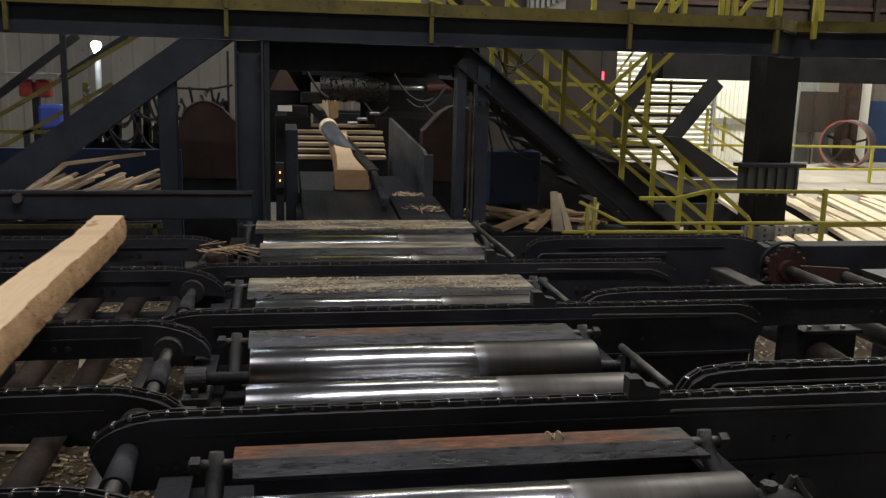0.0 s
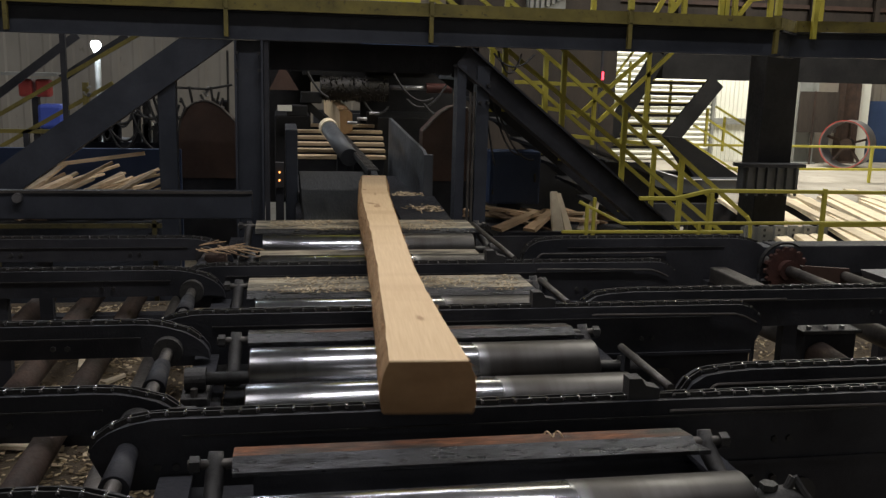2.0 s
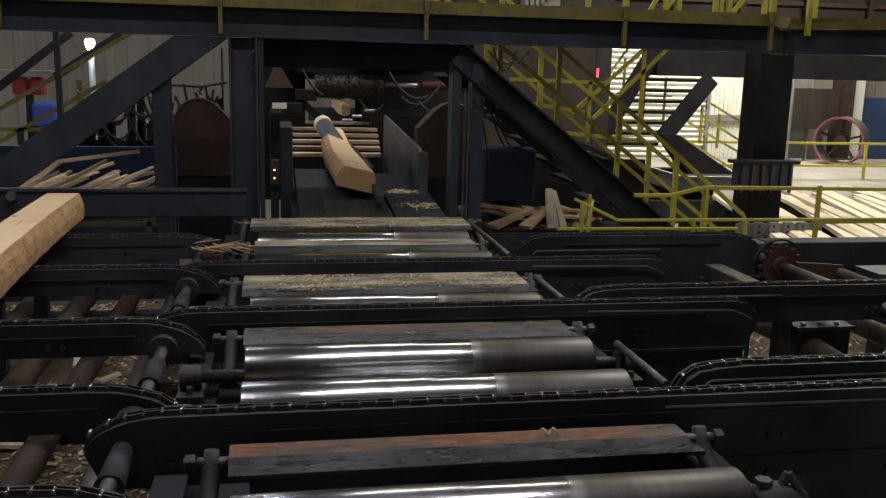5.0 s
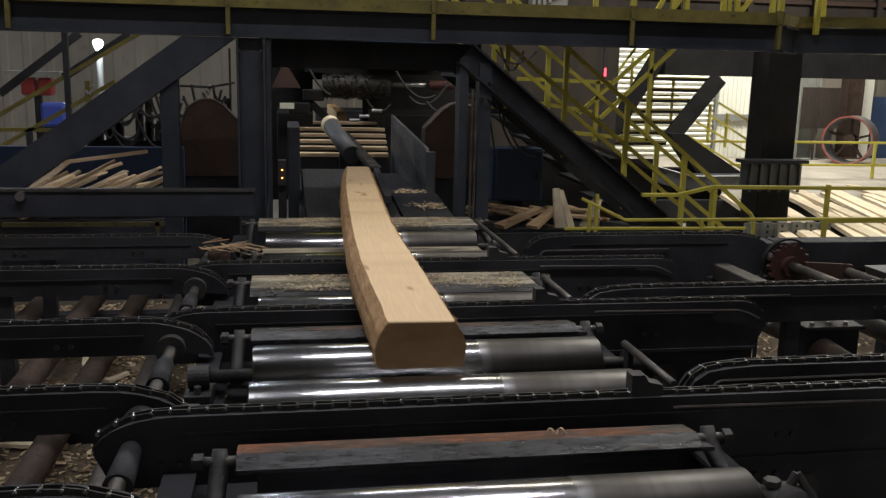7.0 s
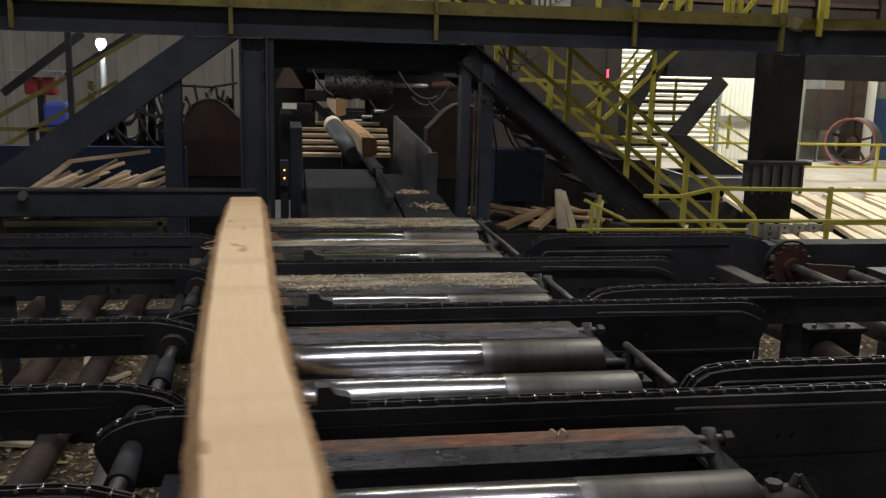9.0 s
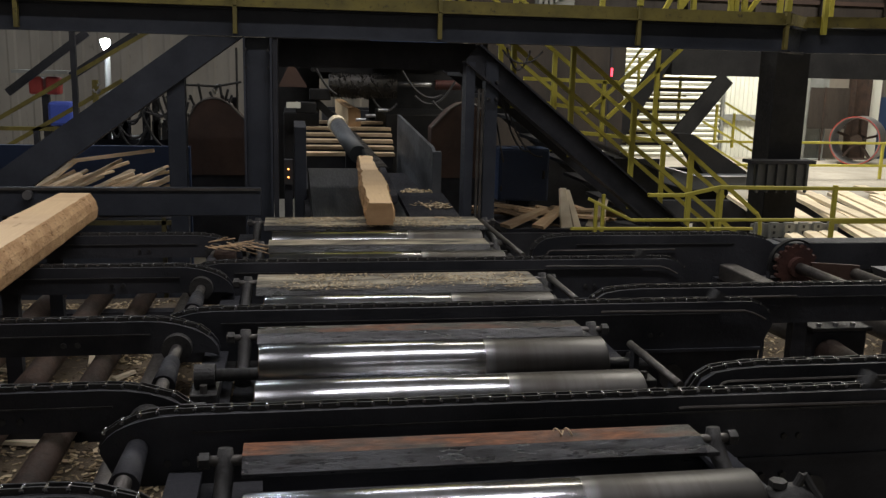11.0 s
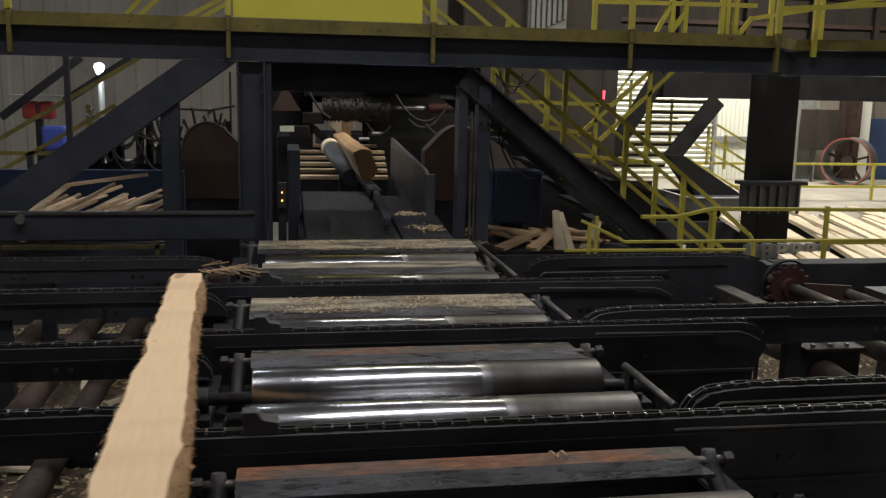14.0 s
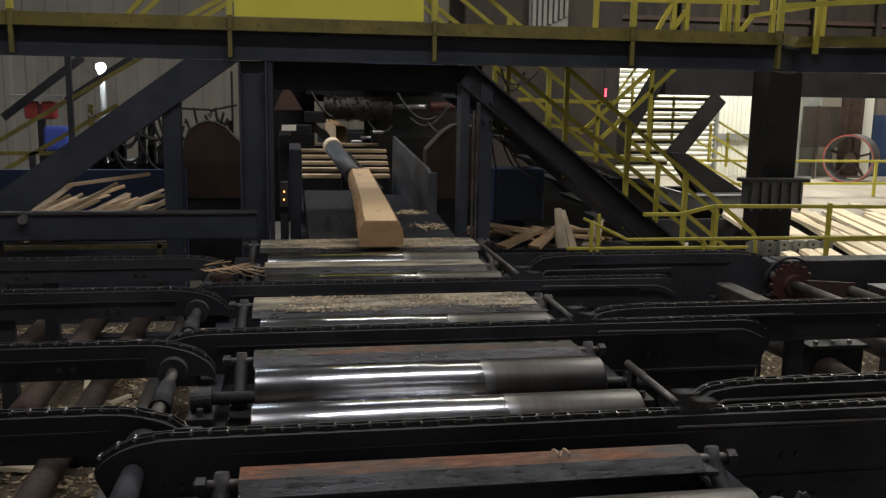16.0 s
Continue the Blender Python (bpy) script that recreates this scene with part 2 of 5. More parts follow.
def grimy_plate():
    """Dark plate with rust stains, caked sawdust and a few bare wet-looking scrapes."""
    m, nt, b = nodes("grimy_cover_plate")
    broad, fine = noise_node(nt, 2.2, 5, (0.8, 2.5, 2.5)), noise_node(nt, 26, 8, (0.6, 1.6, 1.6), 0.75)
    base = ramp(nt, fine.outputs["Fac"], ((0.35, (0.02, 0.02, 0.02)), (0.6, (0.07, 0.066, 0.06)), (0.74, (0.2, 0.18, 0.14))))
    rust = ramp(nt, broad.outputs["Fac"], ((0.42, grey(0)), (0.56, grey(0.85))))
    mix = nt.nodes.new("ShaderNodeMix")
    mix.data_type = "RGBA"
    link(nt, rust, mix.inputs["Factor"])
    link(nt, base, mix.inputs["A"])
    link(nt, ramp(nt, fine.outputs["Fac"], ((0.36, (0.05, 0.022, 0.012)), (0.5, (0.17, 0.058, 0.022)), (0.66, (0.34, 0.13, 0.05)))), mix.inputs["B"])
    link(nt, mix.outputs["Result"], b.inputs["Base Color"])
    link(nt, ramp(nt, broad.outputs["Fac"], ((0.35, grey(0.25)), (0.55, grey(0.65)))), b.inputs["Roughness"])
    b.inputs["Metallic"].default_value = 0.35
    bp = nt.nodes.new("ShaderNodeBump")
    bp.inputs["Strength"].default_value, bp.inputs["Distance"].default_value = 0.5, 0.01
    link(nt, fine.outputs["Fac"], bp.inputs["Height"])
    link(nt, bp.outputs["Normal"], b.inputs["Normal"])
    return m


PLATE = grimy_plate()
CAKED = surface("sawdust_caked_plate", (0.035, 0.033, 0.028), (0.42, 0.37, 0.27), (0.10, 0.085, 0.065), 6.0, 26, (0.6, 0.95), 0.0, 1.0, (0.6, 1.8, 1.8), 0.57)
LIP = surface("worn_plate_lip", (0.014, 0.014, 0.016), (0.075, 0.078, 0.087), (0.010, 0.009, 0.009), 5.0, 22, (0.15, 0.55), 0.6, 1.0, (0.5, 2, 2), 0.55)


# ---- builders ----
def mesh_of(name, bm, material):
    me = bpy.data.meshes.new(name)
    bmesh.ops.recalc_face_normals(bm, faces=bm.faces)
    bm.to_mesh(me)
    bm.free()
    for mat in material if isinstance(material, (list, tuple)) else (material,):
        me.materials.append(mat)
    return me


def part(name, bm, material, parent=None, label="", smooth=False):
    me = mesh_of(name, bm, material)
    if smooth:
        for p in me.polygons:
            p.use_smooth = len(p.vertices) == 4
    ob = new(name, me)
    ob.parent = parent
    if label:
        tagged(ob, label)
    return ob


def thing(name, label, category, group="", at=None, kind=""):
    ob = new(name)
    ob.empty_display_size = 0.1
    if at is not None:
        ob.matrix_basis = at
    return tagged(ob, label, category, group, kind)


def box(bm, x0, x1, y0, y1, z0, z1, bevel=0.0):
    r = bmesh.ops.create_cube(bm, size=1, matrix=Matrix.Translation(((x0 + x1) / 2, (y0 + y1) / 2, (z0 + z1) / 2)) @ Matrix.Diagonal((x1 - x0, y1 - y0, z1 - z0, 1)))
    if bevel:
        es = list({e for v in r["verts"] for e in v.link_edges})
        bmesh.ops.bevel(bm, geom=es, offset=bevel, segments=2, affect="EDGES", profile=0.5)
    return bm


def boxed(*a, **k):
    return box(bmesh.new(), *a, **k)


def along(p, q, side=(0, 1, 0)):
    """A frame at the middle of p-q: its x runs along p-q, its y as near to side as can be."""
    p, q = Vector(p), Vector(q)
    x = (q - p).normalized()
    s = Vector(side)
    if abs(x.dot(s)) > 0.95:
        s = Vector((1, 0, 0)) if abs(x.x) < 0.9 else Vector((0, 0, 1))
    z = x.cross(s).normalized()
    y = z.cross(x)
    return Matrix((x, y, z)).transposed().to_4x4(), (p + q) / 2, (q - p).length


def bar(bm, p, q, wy, wz, side=(0, 1, 0), bevel=0.0):
    rot, mid, ln = along(p, q, side)
    r = bmesh.ops.create_cube(bm, size=1, matrix=Matrix.Translation(mid) @ rot @ Matrix.Diagonal((ln, wy, wz, 1)))
    if bevel:
        es = list({e for v in r["verts"] for e in v.link_edges})
        bmesh.ops.bevel(bm, geom=es, offset=bevel, segments=1, affect="EDGES")
    return bm


def barred(*a, **k):
    return bar(bmesh.new(), *a, **k)


def rod(bm, p, q, r, n=16, r2=None):
    p, q = Vector(p), Vector(q)
    rot = (q - p).to_track_quat("Z", "Y").to_matrix().to_4x4()
    bmesh.ops.create_cone(bm, cap_ends=True, segments=n, radius1=r, radius2=r if r2 is None else r2, depth=(q - p).length, matrix=Matrix.Translation((p + q) / 2) @ rot)
    return bm


def rodded(*a, **k):
    return rod(bmesh.new(), *a, **k)


def ibeam(bm, p, q, depth, width, web=0.012, flange=0.016, side=(0, 1, 0)):
    """An I-section from p to q: flanges lie across 'side', the web stands between them."""
    rot, mid, ln = along(p, q, side)
    base = Matrix.Translation(mid) @ rot
    a, b, c, d = width / 2, web / 2, depth / 2, depth / 2 - flange
    out = [(-a, -c), (a, -c), (a, -d), (b, -d), (b, d), (a, d), (a, c), (-a, c), (-a, d), (-b, d), (-b, -d), (-a, -d)]
    ends = [[bm.verts.new(base @ Vector((e * ln / 2, u, v))) for u, v in out] for e in (-1, 1)]
    bm.faces.new(ends[0]), bm.faces.new(ends[1][::-1])
    for k in range(12):
        bm.faces.new((ends[0][k], ends[0][(k + 1) % 12], ends[1][(k + 1) % 12], ends[1][k]))
    return bm


def prism(bm, outline, axis, a, b):
    """A plate with an outline in two axes, from a to b along the third ('x': outline is y, z; 'y': x, z; 'z': x, y)."""
    def put(u, v, w):
        return {"x": (w, u, v), "y": (u, w, v), "z": (u, v, w)}[axis]
    low = [bm.verts.new(put(u, v, a)) for u, v in outline]
    high = [bm.verts.new(put(u, v, b)) for u, v in outline]
    bm.faces.new(low), bm.faces.new(high[::-1])
    n = len(low)
    for i in range(n):
        bm.faces.new((low[i], low[(i + 1) % n], high[(i + 1) % n], high[i]))
    return bm


def tube(bm, pts, r, n=8):
    """A bent pipe or hose through points."""
    pts = [Vector(p) for p in pts]
    rings = []
    for i, p in enumerate(pts):
        d = (pts[min(i + 1, len(pts) - 1)] - pts[max(i - 1, 0)]).normalized()
        rot = d.to_track_quat("Z", "Y").to_matrix()
        rings.append([bm.verts.new(p + rot @ Vector((r * math.cos(2 * math.pi * k / n), r * math.sin(2 * math.pi * k / n), 0))) for k in range(n)])
    for a, b in zip(rings, rings[1:]):
        for k in range(n):
            bm.faces.new((a[k], a[(k + 1) % n], b[(k + 1) % n], b[k]))
    bm.faces.new(rings[0][::-1]), bm.faces.new(rings[-1])
    return bm


def sag(p, q, drop, n=14, side=(0, 0, 0)):
    p, q, s = Vector(p), Vector(q), Vector(side)
    return [p.lerp(q, i / n) + Vector((0, 0, -drop * 4 * (i / n) * (1 - i / n))) + s * math.sin(math.pi * i / n) for i in range(n + 1)]


def lathe(profile, at=(0, 0, 0), n=24):
    """A turned body about a vertical axis: profile of (radius, height)."""
    bm = bmesh.new()
    rings = [[bm.verts.new((at[0] + r * math.cos(2 * math.pi * k / n), at[1] + r * math.sin(2 * math.pi * k / n), at[2] + z)) for k in range(n)] for r, z in profile]
    for a, b in zip(rings, rings[1:]):
        for k in range(n):
            bm.faces.new((a[k], a[(k + 1) % n], b[(k + 1) % n], b[k]))
    bm.faces.new(rings[0][::-1]), bm.faces.new(rings[-1])
    return bm


# ---- the hall ----
def ribbed_sheet(x0, x1, z0, z1, y, pitch, depth):
    """Trapezoid-ribbed cladding in a plane of constant y, ribs towards the hall, with real thickness."""
    bm, us = bmesh.new(), []
    x = x0
    while x < x1:
        us += [(x, 0), (x + pitch * 0.55, 0), (x + pitch * 0.65, depth), (x + pitch * 0.9, depth)]
        x += pitch
    front = [(bm.verts.new((u, y - d, z0)), bm.verts.new((u, y - d, z1))) for u, d in us]
    back = [(bm.verts.new((u, y + 0.12, z0)), bm.verts.new((u, y + 0.12, z1))) for u in (us[0][0], us[-1][0])]
    for a, b in zip(front, front[1:]):
        bm.faces.new((a[0], b[0], b[1], a[1]))
    for a, b in ((front[0], back[0]), (front[-1], back[1]), (back[0], back[1])):
        bm.faces.new((a[0], b[0], b[1], a[1]))
    return bm


def flat_setting(name, bm, material, label, category):
    return tagged(part(name, bm, material), label, category, kind="structure")


flat_setting("floor", boxed(-16, 24, -9, 21, -0.3, 0), CONCRETE, "dusty concrete mill floor with trodden sawdust", "floor")
flat_setting("wall_north", ribbed_sheet(-16, 24, 0, 9.5, 20.6, 0.45, 0.02), WALL, "dusty tan ribbed steel wall cladding", "wall")
flat_setting("wall_west", boxed(-16.2, -16, -9, 20.6, 0, 9.5), WALL, "unseen steel wall closing the hall", "wall")
flat_setting("wall_east", boxed(24, 24.2, -9, 20.6, 0, 9.5), WALL, "unseen steel wall closing the hall", "wall")
# Unseen south wall and roof, kept pale to bounce light into the dark parts.
flat_setting("wall_south", boxed(-16, 24, -9.2, -9, 0, 9.5), WHITE_SHEET, "unseen steel wall closing the hall", "wall")
flat_setting("ceiling", boxed(-16, 24, -9, 20.6, 9.5, 9.7), GREY_COL, "unseen grey hall roof", "ceiling")

# bright bay beyond the stairs
flat_setting("wall_panel", ribbed_sheet(10.1, 11.2, 0, 2.6, 20.45, 0.11, 0.02), WHITE_SHEET, "white ribbed cladding under bright light", "wall")
door = thing("roller_door", "closed white roller shutter door with horizontal slats", "shutter")
for i in range(22):
    part("slat", prism(bmesh.new(), [(20.50, 0.12 * i), (20.46, 0.12 * i + 0.02), (20.44, 0.12 * i + 0.06), (20.46, 0.12 * i + 0.10), (20.50, 0.12 * i + 0.114)], "x", 6.6, 10.05), WHITE_SHEET, door)
part("guide_rail", boxed(10.06, 10.12, 20.38, 20.52, 0, 2.8), GREY_COL, door)
part("sill_rail", boxed(10.1, 11.2, 20.36, 20.44, 0.88, 1.02), GREY_COL, door)


def column(x, y, w, d, h, material, label, base=True):
    c = thing("steel_column", label, "column")
    bm = bmesh.new()
    for sx in (-1, 1):
        box(bm, x + sx * (w / 2 - 0.01) - 0.01, x + sx * (w / 2 - 0.01) + 0.01, y - d / 2, y + d / 2, 0, h)
    box(bm, x - w / 2 + 0.02, x + w / 2 - 0.02, y - 0.01, y + 0.01, 0, h)
    part("shaft", bm, material, c)
    if base:
        part("base_plate", boxed(x - w / 2 - 0.06, x + w / 2 + 0.06, y - d / 2 - 0.06, y + d / 2 + 0.06, 0, 0.03, bevel=0.006), material, c)
    return c


column(12.2, 20.1, 0.5, 0.45, 9.4, GREY_COL, "grey painted steel column against the far wall")
column(13.5, 20.25, 0.42, 0.3, 9.4, RUST, "brown steel column against the far wall")
flat_setting("wall_patch", boxed(11.3, 14.0, 20.42, 20.52, 0, 2.5), WALL, "stained grey wall boards beside the bright bay", "wall")
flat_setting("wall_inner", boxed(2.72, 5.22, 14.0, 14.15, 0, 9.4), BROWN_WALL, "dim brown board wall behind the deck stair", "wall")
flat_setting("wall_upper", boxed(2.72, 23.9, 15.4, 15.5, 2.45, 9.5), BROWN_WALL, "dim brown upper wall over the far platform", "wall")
girts = thing("wall_girts", "dim steel girts and studs on the upper wall", "frame")
for z in (2.75, 3.2, 3.7):
    part("girt", boxed(5.3, 23.5, 15.33, 15.399, z, z + 0.07), BROWN_GUARD, girts)
for k in range(9):
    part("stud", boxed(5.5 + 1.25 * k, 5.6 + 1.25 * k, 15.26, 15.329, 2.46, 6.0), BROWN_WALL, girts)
part("conduit", barred((8.3, 15.2, 2.62), (11.5, 15.2, 3.05), 0.05, 0.05), GREY_COL, girts, "pale slanting conduit")
flat_setting("wall_pier", boxed(13.75, 14.1, 20.3, 20.41, 0, 2.5), WHITE_SHEET, "white painted wall pier", "wall")
nb = thing("wall_board", "dark brown board fixed to the far wall", "board")
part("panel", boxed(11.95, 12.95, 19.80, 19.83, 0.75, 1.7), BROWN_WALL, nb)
part("batten", boxed(12.3, 12.34, 19.775, 19.798, 0.0, 1.72), RUST, nb)
bd = thing("door_blue", "closed blue steel door in the far wall", "door")
part("leaf", boxed(14.12, 15.05, 20.36, 20.42, 0, 1.5, bevel=0.01), BLUE_PAINT, bd)
part("frame", boxed(14.06, 14.12, 20.34, 20.44, 0, 1.56), GREY_COL, bd)


def band_wheel(x, y, z, r):
    edge_red = surface("dull_red_edge", (0.36, 0.05, 0.04), (0.5, 0.07, 0.055), (0.2, 0.05, 0.04), 5, 30, (0.4, 0.7))
    w = thing("band_wheel", "large spoked band wheel with red rim edge by the far wall", "wheel", at=pose(x, y, z, 90, 0, -48))
    def ring(r0, r1, h0, h1, n=48):
        bm = bmesh.new()
        a = [[bm.verts.new((rr * math.cos(2 * math.pi * k / n), rr * math.sin(2 * math.pi * k / n), hh)) for k in range(n)] for rr, hh in ((r0, h0), (r1, h0), (r1, h1), (r0, h1))]
        for i in range(4):
            for k in range(n):
                bm.faces.new((a[i][k], a[i][(k + 1) % n], a[(i + 1) % 4][(k + 1) % n], a[(i + 1) % 4][k]))
        return bm
    part("rim", ring(r - 0.035, r, -0.3, 0.3), BARE_STEEL, w, "dull steel rim")
    part("red_edge", ring(r - 0.012, r + 0.006, 0.301, 0.312), edge_red, w, "red painted rim edge")
    part("hub", rodded((0, 0, -0.14), (0, 0, 0.14), 0.13, 24), RUST, w)
    for k in range(5):
        a = 2 * math.pi * k / 5 + 0.3
        part("spoke", barred((0.1 * math.cos(a), 0.1 * math.sin(a), 0), ((r - 0.06) * math.cos(a), (r - 0.06) * math.sin(a), 0), 0.09, 0.05, (0, 0, 1)), RUST, w)
    return w


band_wheel(12.75, 19.0, 0.55, 0.54)


def railing(name, posts, rails, material, label, w=0.045):
    """posts: (x, y, z0, z1); rails: (p, q)."""
    r = thing(name, label, "railing")
    for x, y, z0, z1 in posts:
        part("post", boxed(x - w / 2, x + w / 2, y - w / 2, y + w / 2, z0, z1, bevel=0.004), material, r)
    for p, q in rails:
        part("rail", barred(p, q, w * 0.9, w * 0.9, bevel=0.004), material, r)
    return r


FAR_Y = 16.2
railing("guard_rail", [(x, FAR_Y, 0, 0.72) for x in (7.4, 9.0, 11.42, 13.2)], [((7.3, FAR_Y, z), (14.5, FAR_Y, z)) for z in (0.70, 0.26)], YELLOW, "yellow guard rail along the bright bay", 0.05)

# front guard rails by the near walkway
railing("walkway_rail", [(4.475, 6.9, 0, 1.07), (3.46, 6.9, 0, 1.03), (6.1, 6.9, 0, 1.07)],
        [((3.44, 6.9, 1.05), (6.6, 6.9, 1.025)), ((2.83, 6.9, 0.985), (3.143, 6.9, 0.985)), ((3.143, 6.9, 0.985), (3.44, 6.9, 1.05)), ((4.47, 6.9, 0.76), (6.6, 6.9, 0.76))], YELLOW, "yellow walkway railing with worn paint", 0.034)
railing("pit_rail", [(2.295, 6.6, 0, 0.965), (2.44, 6.85, 0, 1.0), (3.22, 6.6, 0, 0.83)],
        [((2.229, 6.6, 1.0), (2.585, 6.6, 0.832)), ((2.585, 6.6, 0.832), (6.6, 6.6, 0.828)), ((2.1, 6.6, 0.768), (3.6, 6.6, 0.76))], YELLOW, "low yellow railing round the conveyor pit", 0.026)

# ---- steel deck frame over the outfeed ----
DY = 7.0
deck = thing("steel_deck", "navy steel deck frame with dull yellow toe board over the roll case", "deck")
bm = ibeam(bmesh.new(), (-6, DY + 0.06, 2.25), (3.98, DY + 0.06, 2.25), 0.21, 0.12)
part("edge_beam", bm, NAVY_STEEL, deck)
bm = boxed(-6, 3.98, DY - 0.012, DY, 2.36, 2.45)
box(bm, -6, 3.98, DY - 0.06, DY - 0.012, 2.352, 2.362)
part("toe_board", bm, DULL_YELLOW, deck, "dull yellow toe angle")
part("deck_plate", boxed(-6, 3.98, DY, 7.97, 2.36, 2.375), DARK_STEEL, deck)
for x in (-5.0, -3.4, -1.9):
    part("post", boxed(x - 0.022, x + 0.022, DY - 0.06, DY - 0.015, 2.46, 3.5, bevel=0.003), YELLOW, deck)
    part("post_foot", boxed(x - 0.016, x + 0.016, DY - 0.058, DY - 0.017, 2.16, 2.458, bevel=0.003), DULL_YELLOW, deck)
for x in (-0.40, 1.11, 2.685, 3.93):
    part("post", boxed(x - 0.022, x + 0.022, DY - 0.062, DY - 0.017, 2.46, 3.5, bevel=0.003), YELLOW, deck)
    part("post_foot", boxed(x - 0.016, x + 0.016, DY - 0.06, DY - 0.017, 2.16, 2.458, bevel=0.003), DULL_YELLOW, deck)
part("handrail", barred((-6, DY - 0.04, 3.45), (3.95, DY - 0.04, 3.45), 0.045, 0.045), YELLOW, deck)
part("guard_panel", boxed(-0.37, 1.04, DY + 0.06, DY + 0.07, 2.46, 3.4), PANEL_YELLOW, deck, "bright yellow sheet guard panel")
for x in (0.4, 2.0):
    part("joist", ibeam(bmesh.new(), (x, DY + 0.13, 2.27), (x, 8.0, 2.27), 0.17, 0.1, side=(1, 0, 0)), NAVY_STEEL, deck)
# deck wing beyond the corner
part("edge_beam", ibeam(bmesh.new(), (3.99, DY + 0.06, 2.25), (4.25, DY + 0.3, 2.24), 0.21, 0.1), NAVY_STEEL, deck)
part("toe_board", barred((3.98, DY - 0.01, 2.405), (4.27, DY + 0.25, 2.39), 0.012, 0.09, (-0.7, 0.7, 0)), DULL_YELLOW, deck)
part("edge_beam", ibeam(bmesh.new(), (4.25, DY + 0.32, 2.25), (9.5, DY + 0.32, 2.33), 0.21, 0.1), NAVY_STEEL, deck)
part("toe_board", barred((4.27, DY + 0.255, 2.40), (9.5, DY + 0.255, 2.51), 0.012, 0.09), DULL_YELLOW, deck)
for x in (4.42, 5.4):
    part("post", boxed(x - 0.02, x + 0.02, DY + 0.21, DY + 0.25, 2.3, 3.5, bevel=0.003), YELLOW, deck)
part("handrail", barred((3.95, DY - 0.04, 2.66), (9.0, DY + 0.23, 3.05), 0.04, 0.04), YELLOW, deck)

frame_ob = thing("portal_frame", "navy steel portal frame with diagonal knee braces", "frame")
part("column", ibeam(bmesh.new(), (-0.245, DY + 0.1, 0), (-0.245, DY + 0.1, 2.14), 0.21, 0.2, side=(0, 1, 0)), NAVY_STEEL, frame_ob)
part("column", boxed(-0.135, -0.10, DY + 0.02, DY + 0.2, 0, 2.14), DARK_STEEL, frame_ob)
part("column", boxed(-0.91, -0.78, DY + 0.05, DY + 0.18, 0, 1.9, bevel=0.006), NAVY_STEEL, frame_ob)
part("brace", prism(bmesh.new(), [(-0.355, 2.14), (-0.735, 2.14), (-2.5, 0.85), (-2.5, 0.575)], "y", DY + 0.01, DY + 0.2), NAVY_STEEL, frame_ob)
bm = ibeam(bmesh.new(), (1.385, DY + 0.1, 2.067), (3.35, DY + 0.1, 0.50), 0.185, 0.2)
part("brace", bm, DARK_STEEL, frame_ob)
part("column", boxed(1.34, 1.41, DY + 0.04, DY + 0.2, 0, 2.0), NAVY_STEEL, frame_ob)
part("column", boxed(1.50, 1.60, DY + 0.06, DY + 0.2, 0, 2.0), NAVY_STEEL, frame_ob)
for x in (1.44, 1.47):
    part("conduit", rodded((x, DY + 0.02, 0.4), (x, DY + 0.02, 1.8), 0.011, 10), PIPE_STEEL, frame_ob)
part("header", boxed(-0.1, 1.6, DY + 0.5, DY + 0.62, 1.93, 2.15), DARK_STEEL, frame_ob)

for x, z in ((-0.33, 2.05), (-0.17, 2.05), (-0.33, 1.92), (-0.17, 1.92), (1.52, 1.85), (1.58, 1.85), (1.52, 1.72), (1.58, 1.72)):
    part("bolt", rodded((x, DY - 0.012, z), (x, DY + 0.06, z), 0.012, 6), GREASY, frame_ob)
for p, q, d in (((1.62, DY + 0.05, 2.1), (1.95, DY + 0.05, 2.1), 0.1), ((1.66, DY + 0.07, 2.12), (1.85, DY + 0.07, 2.1), 0.16), ((1.62, DY + 0.3, 1.7), (1.72, DY + 0.3, 1.2), 0.02), ((1.68, DY + 0.3, 1.75), (1.95, DY + 0.3, 1.3), 0.15), ((1.75, DY + 0.3, 1.6), (2.05, DY + 0.3, 1.25), 0.1)):
    part("cable", tube(bmesh.new(), sag(p, q, d), 0.008, 6), BLACK, frame_ob)

# dark service column and its flanged box
sc = thing("service_column", "black steel column with a bolted junction box", "column")
part("shaft", boxed(4.98, 5.36, 8.95, 9.3, 0, 2.35, bevel=0.01), SHADED_STEEL, sc)
part("box", boxed(4.75, 5.38, 8.8, 8.94, 0.77, 1.05, bevel=0.008), GREY_DARK, sc)
part("flange", boxed(4.70, 5.43, 8.76, 8.96, 1.05, 1.085), DARK_STEEL, sc)
for k in range(6):
    part("rib", boxed(4.78 + 0.11 * k, 4.80 + 0.11 * k, 8.762, 8.798, 0.75, 1.046), GREY_DARK, sc)
pr = thing("perforated_rack", "grey galvanised rack of perforated uprights", "rack")
for k in range(6):
    x = 4.72 + 0.165 * k
    part("upright", boxed(x, x + 0.10, 8.6, 8.64, 0, 0.46, bevel=0.004), GREY_COL, pr)
    for i in range(7):
        part("slot", boxed(x + 0.035, x + 0.06, 8.5935, 8.599, 0.03 + 0.062 * i, 0.06 + 0.062 * i), BLACK, pr)
part("tie", boxed(4.70, 5.68, 8.64, 8.67, 0.30, 0.44), GREY_COL, pr)

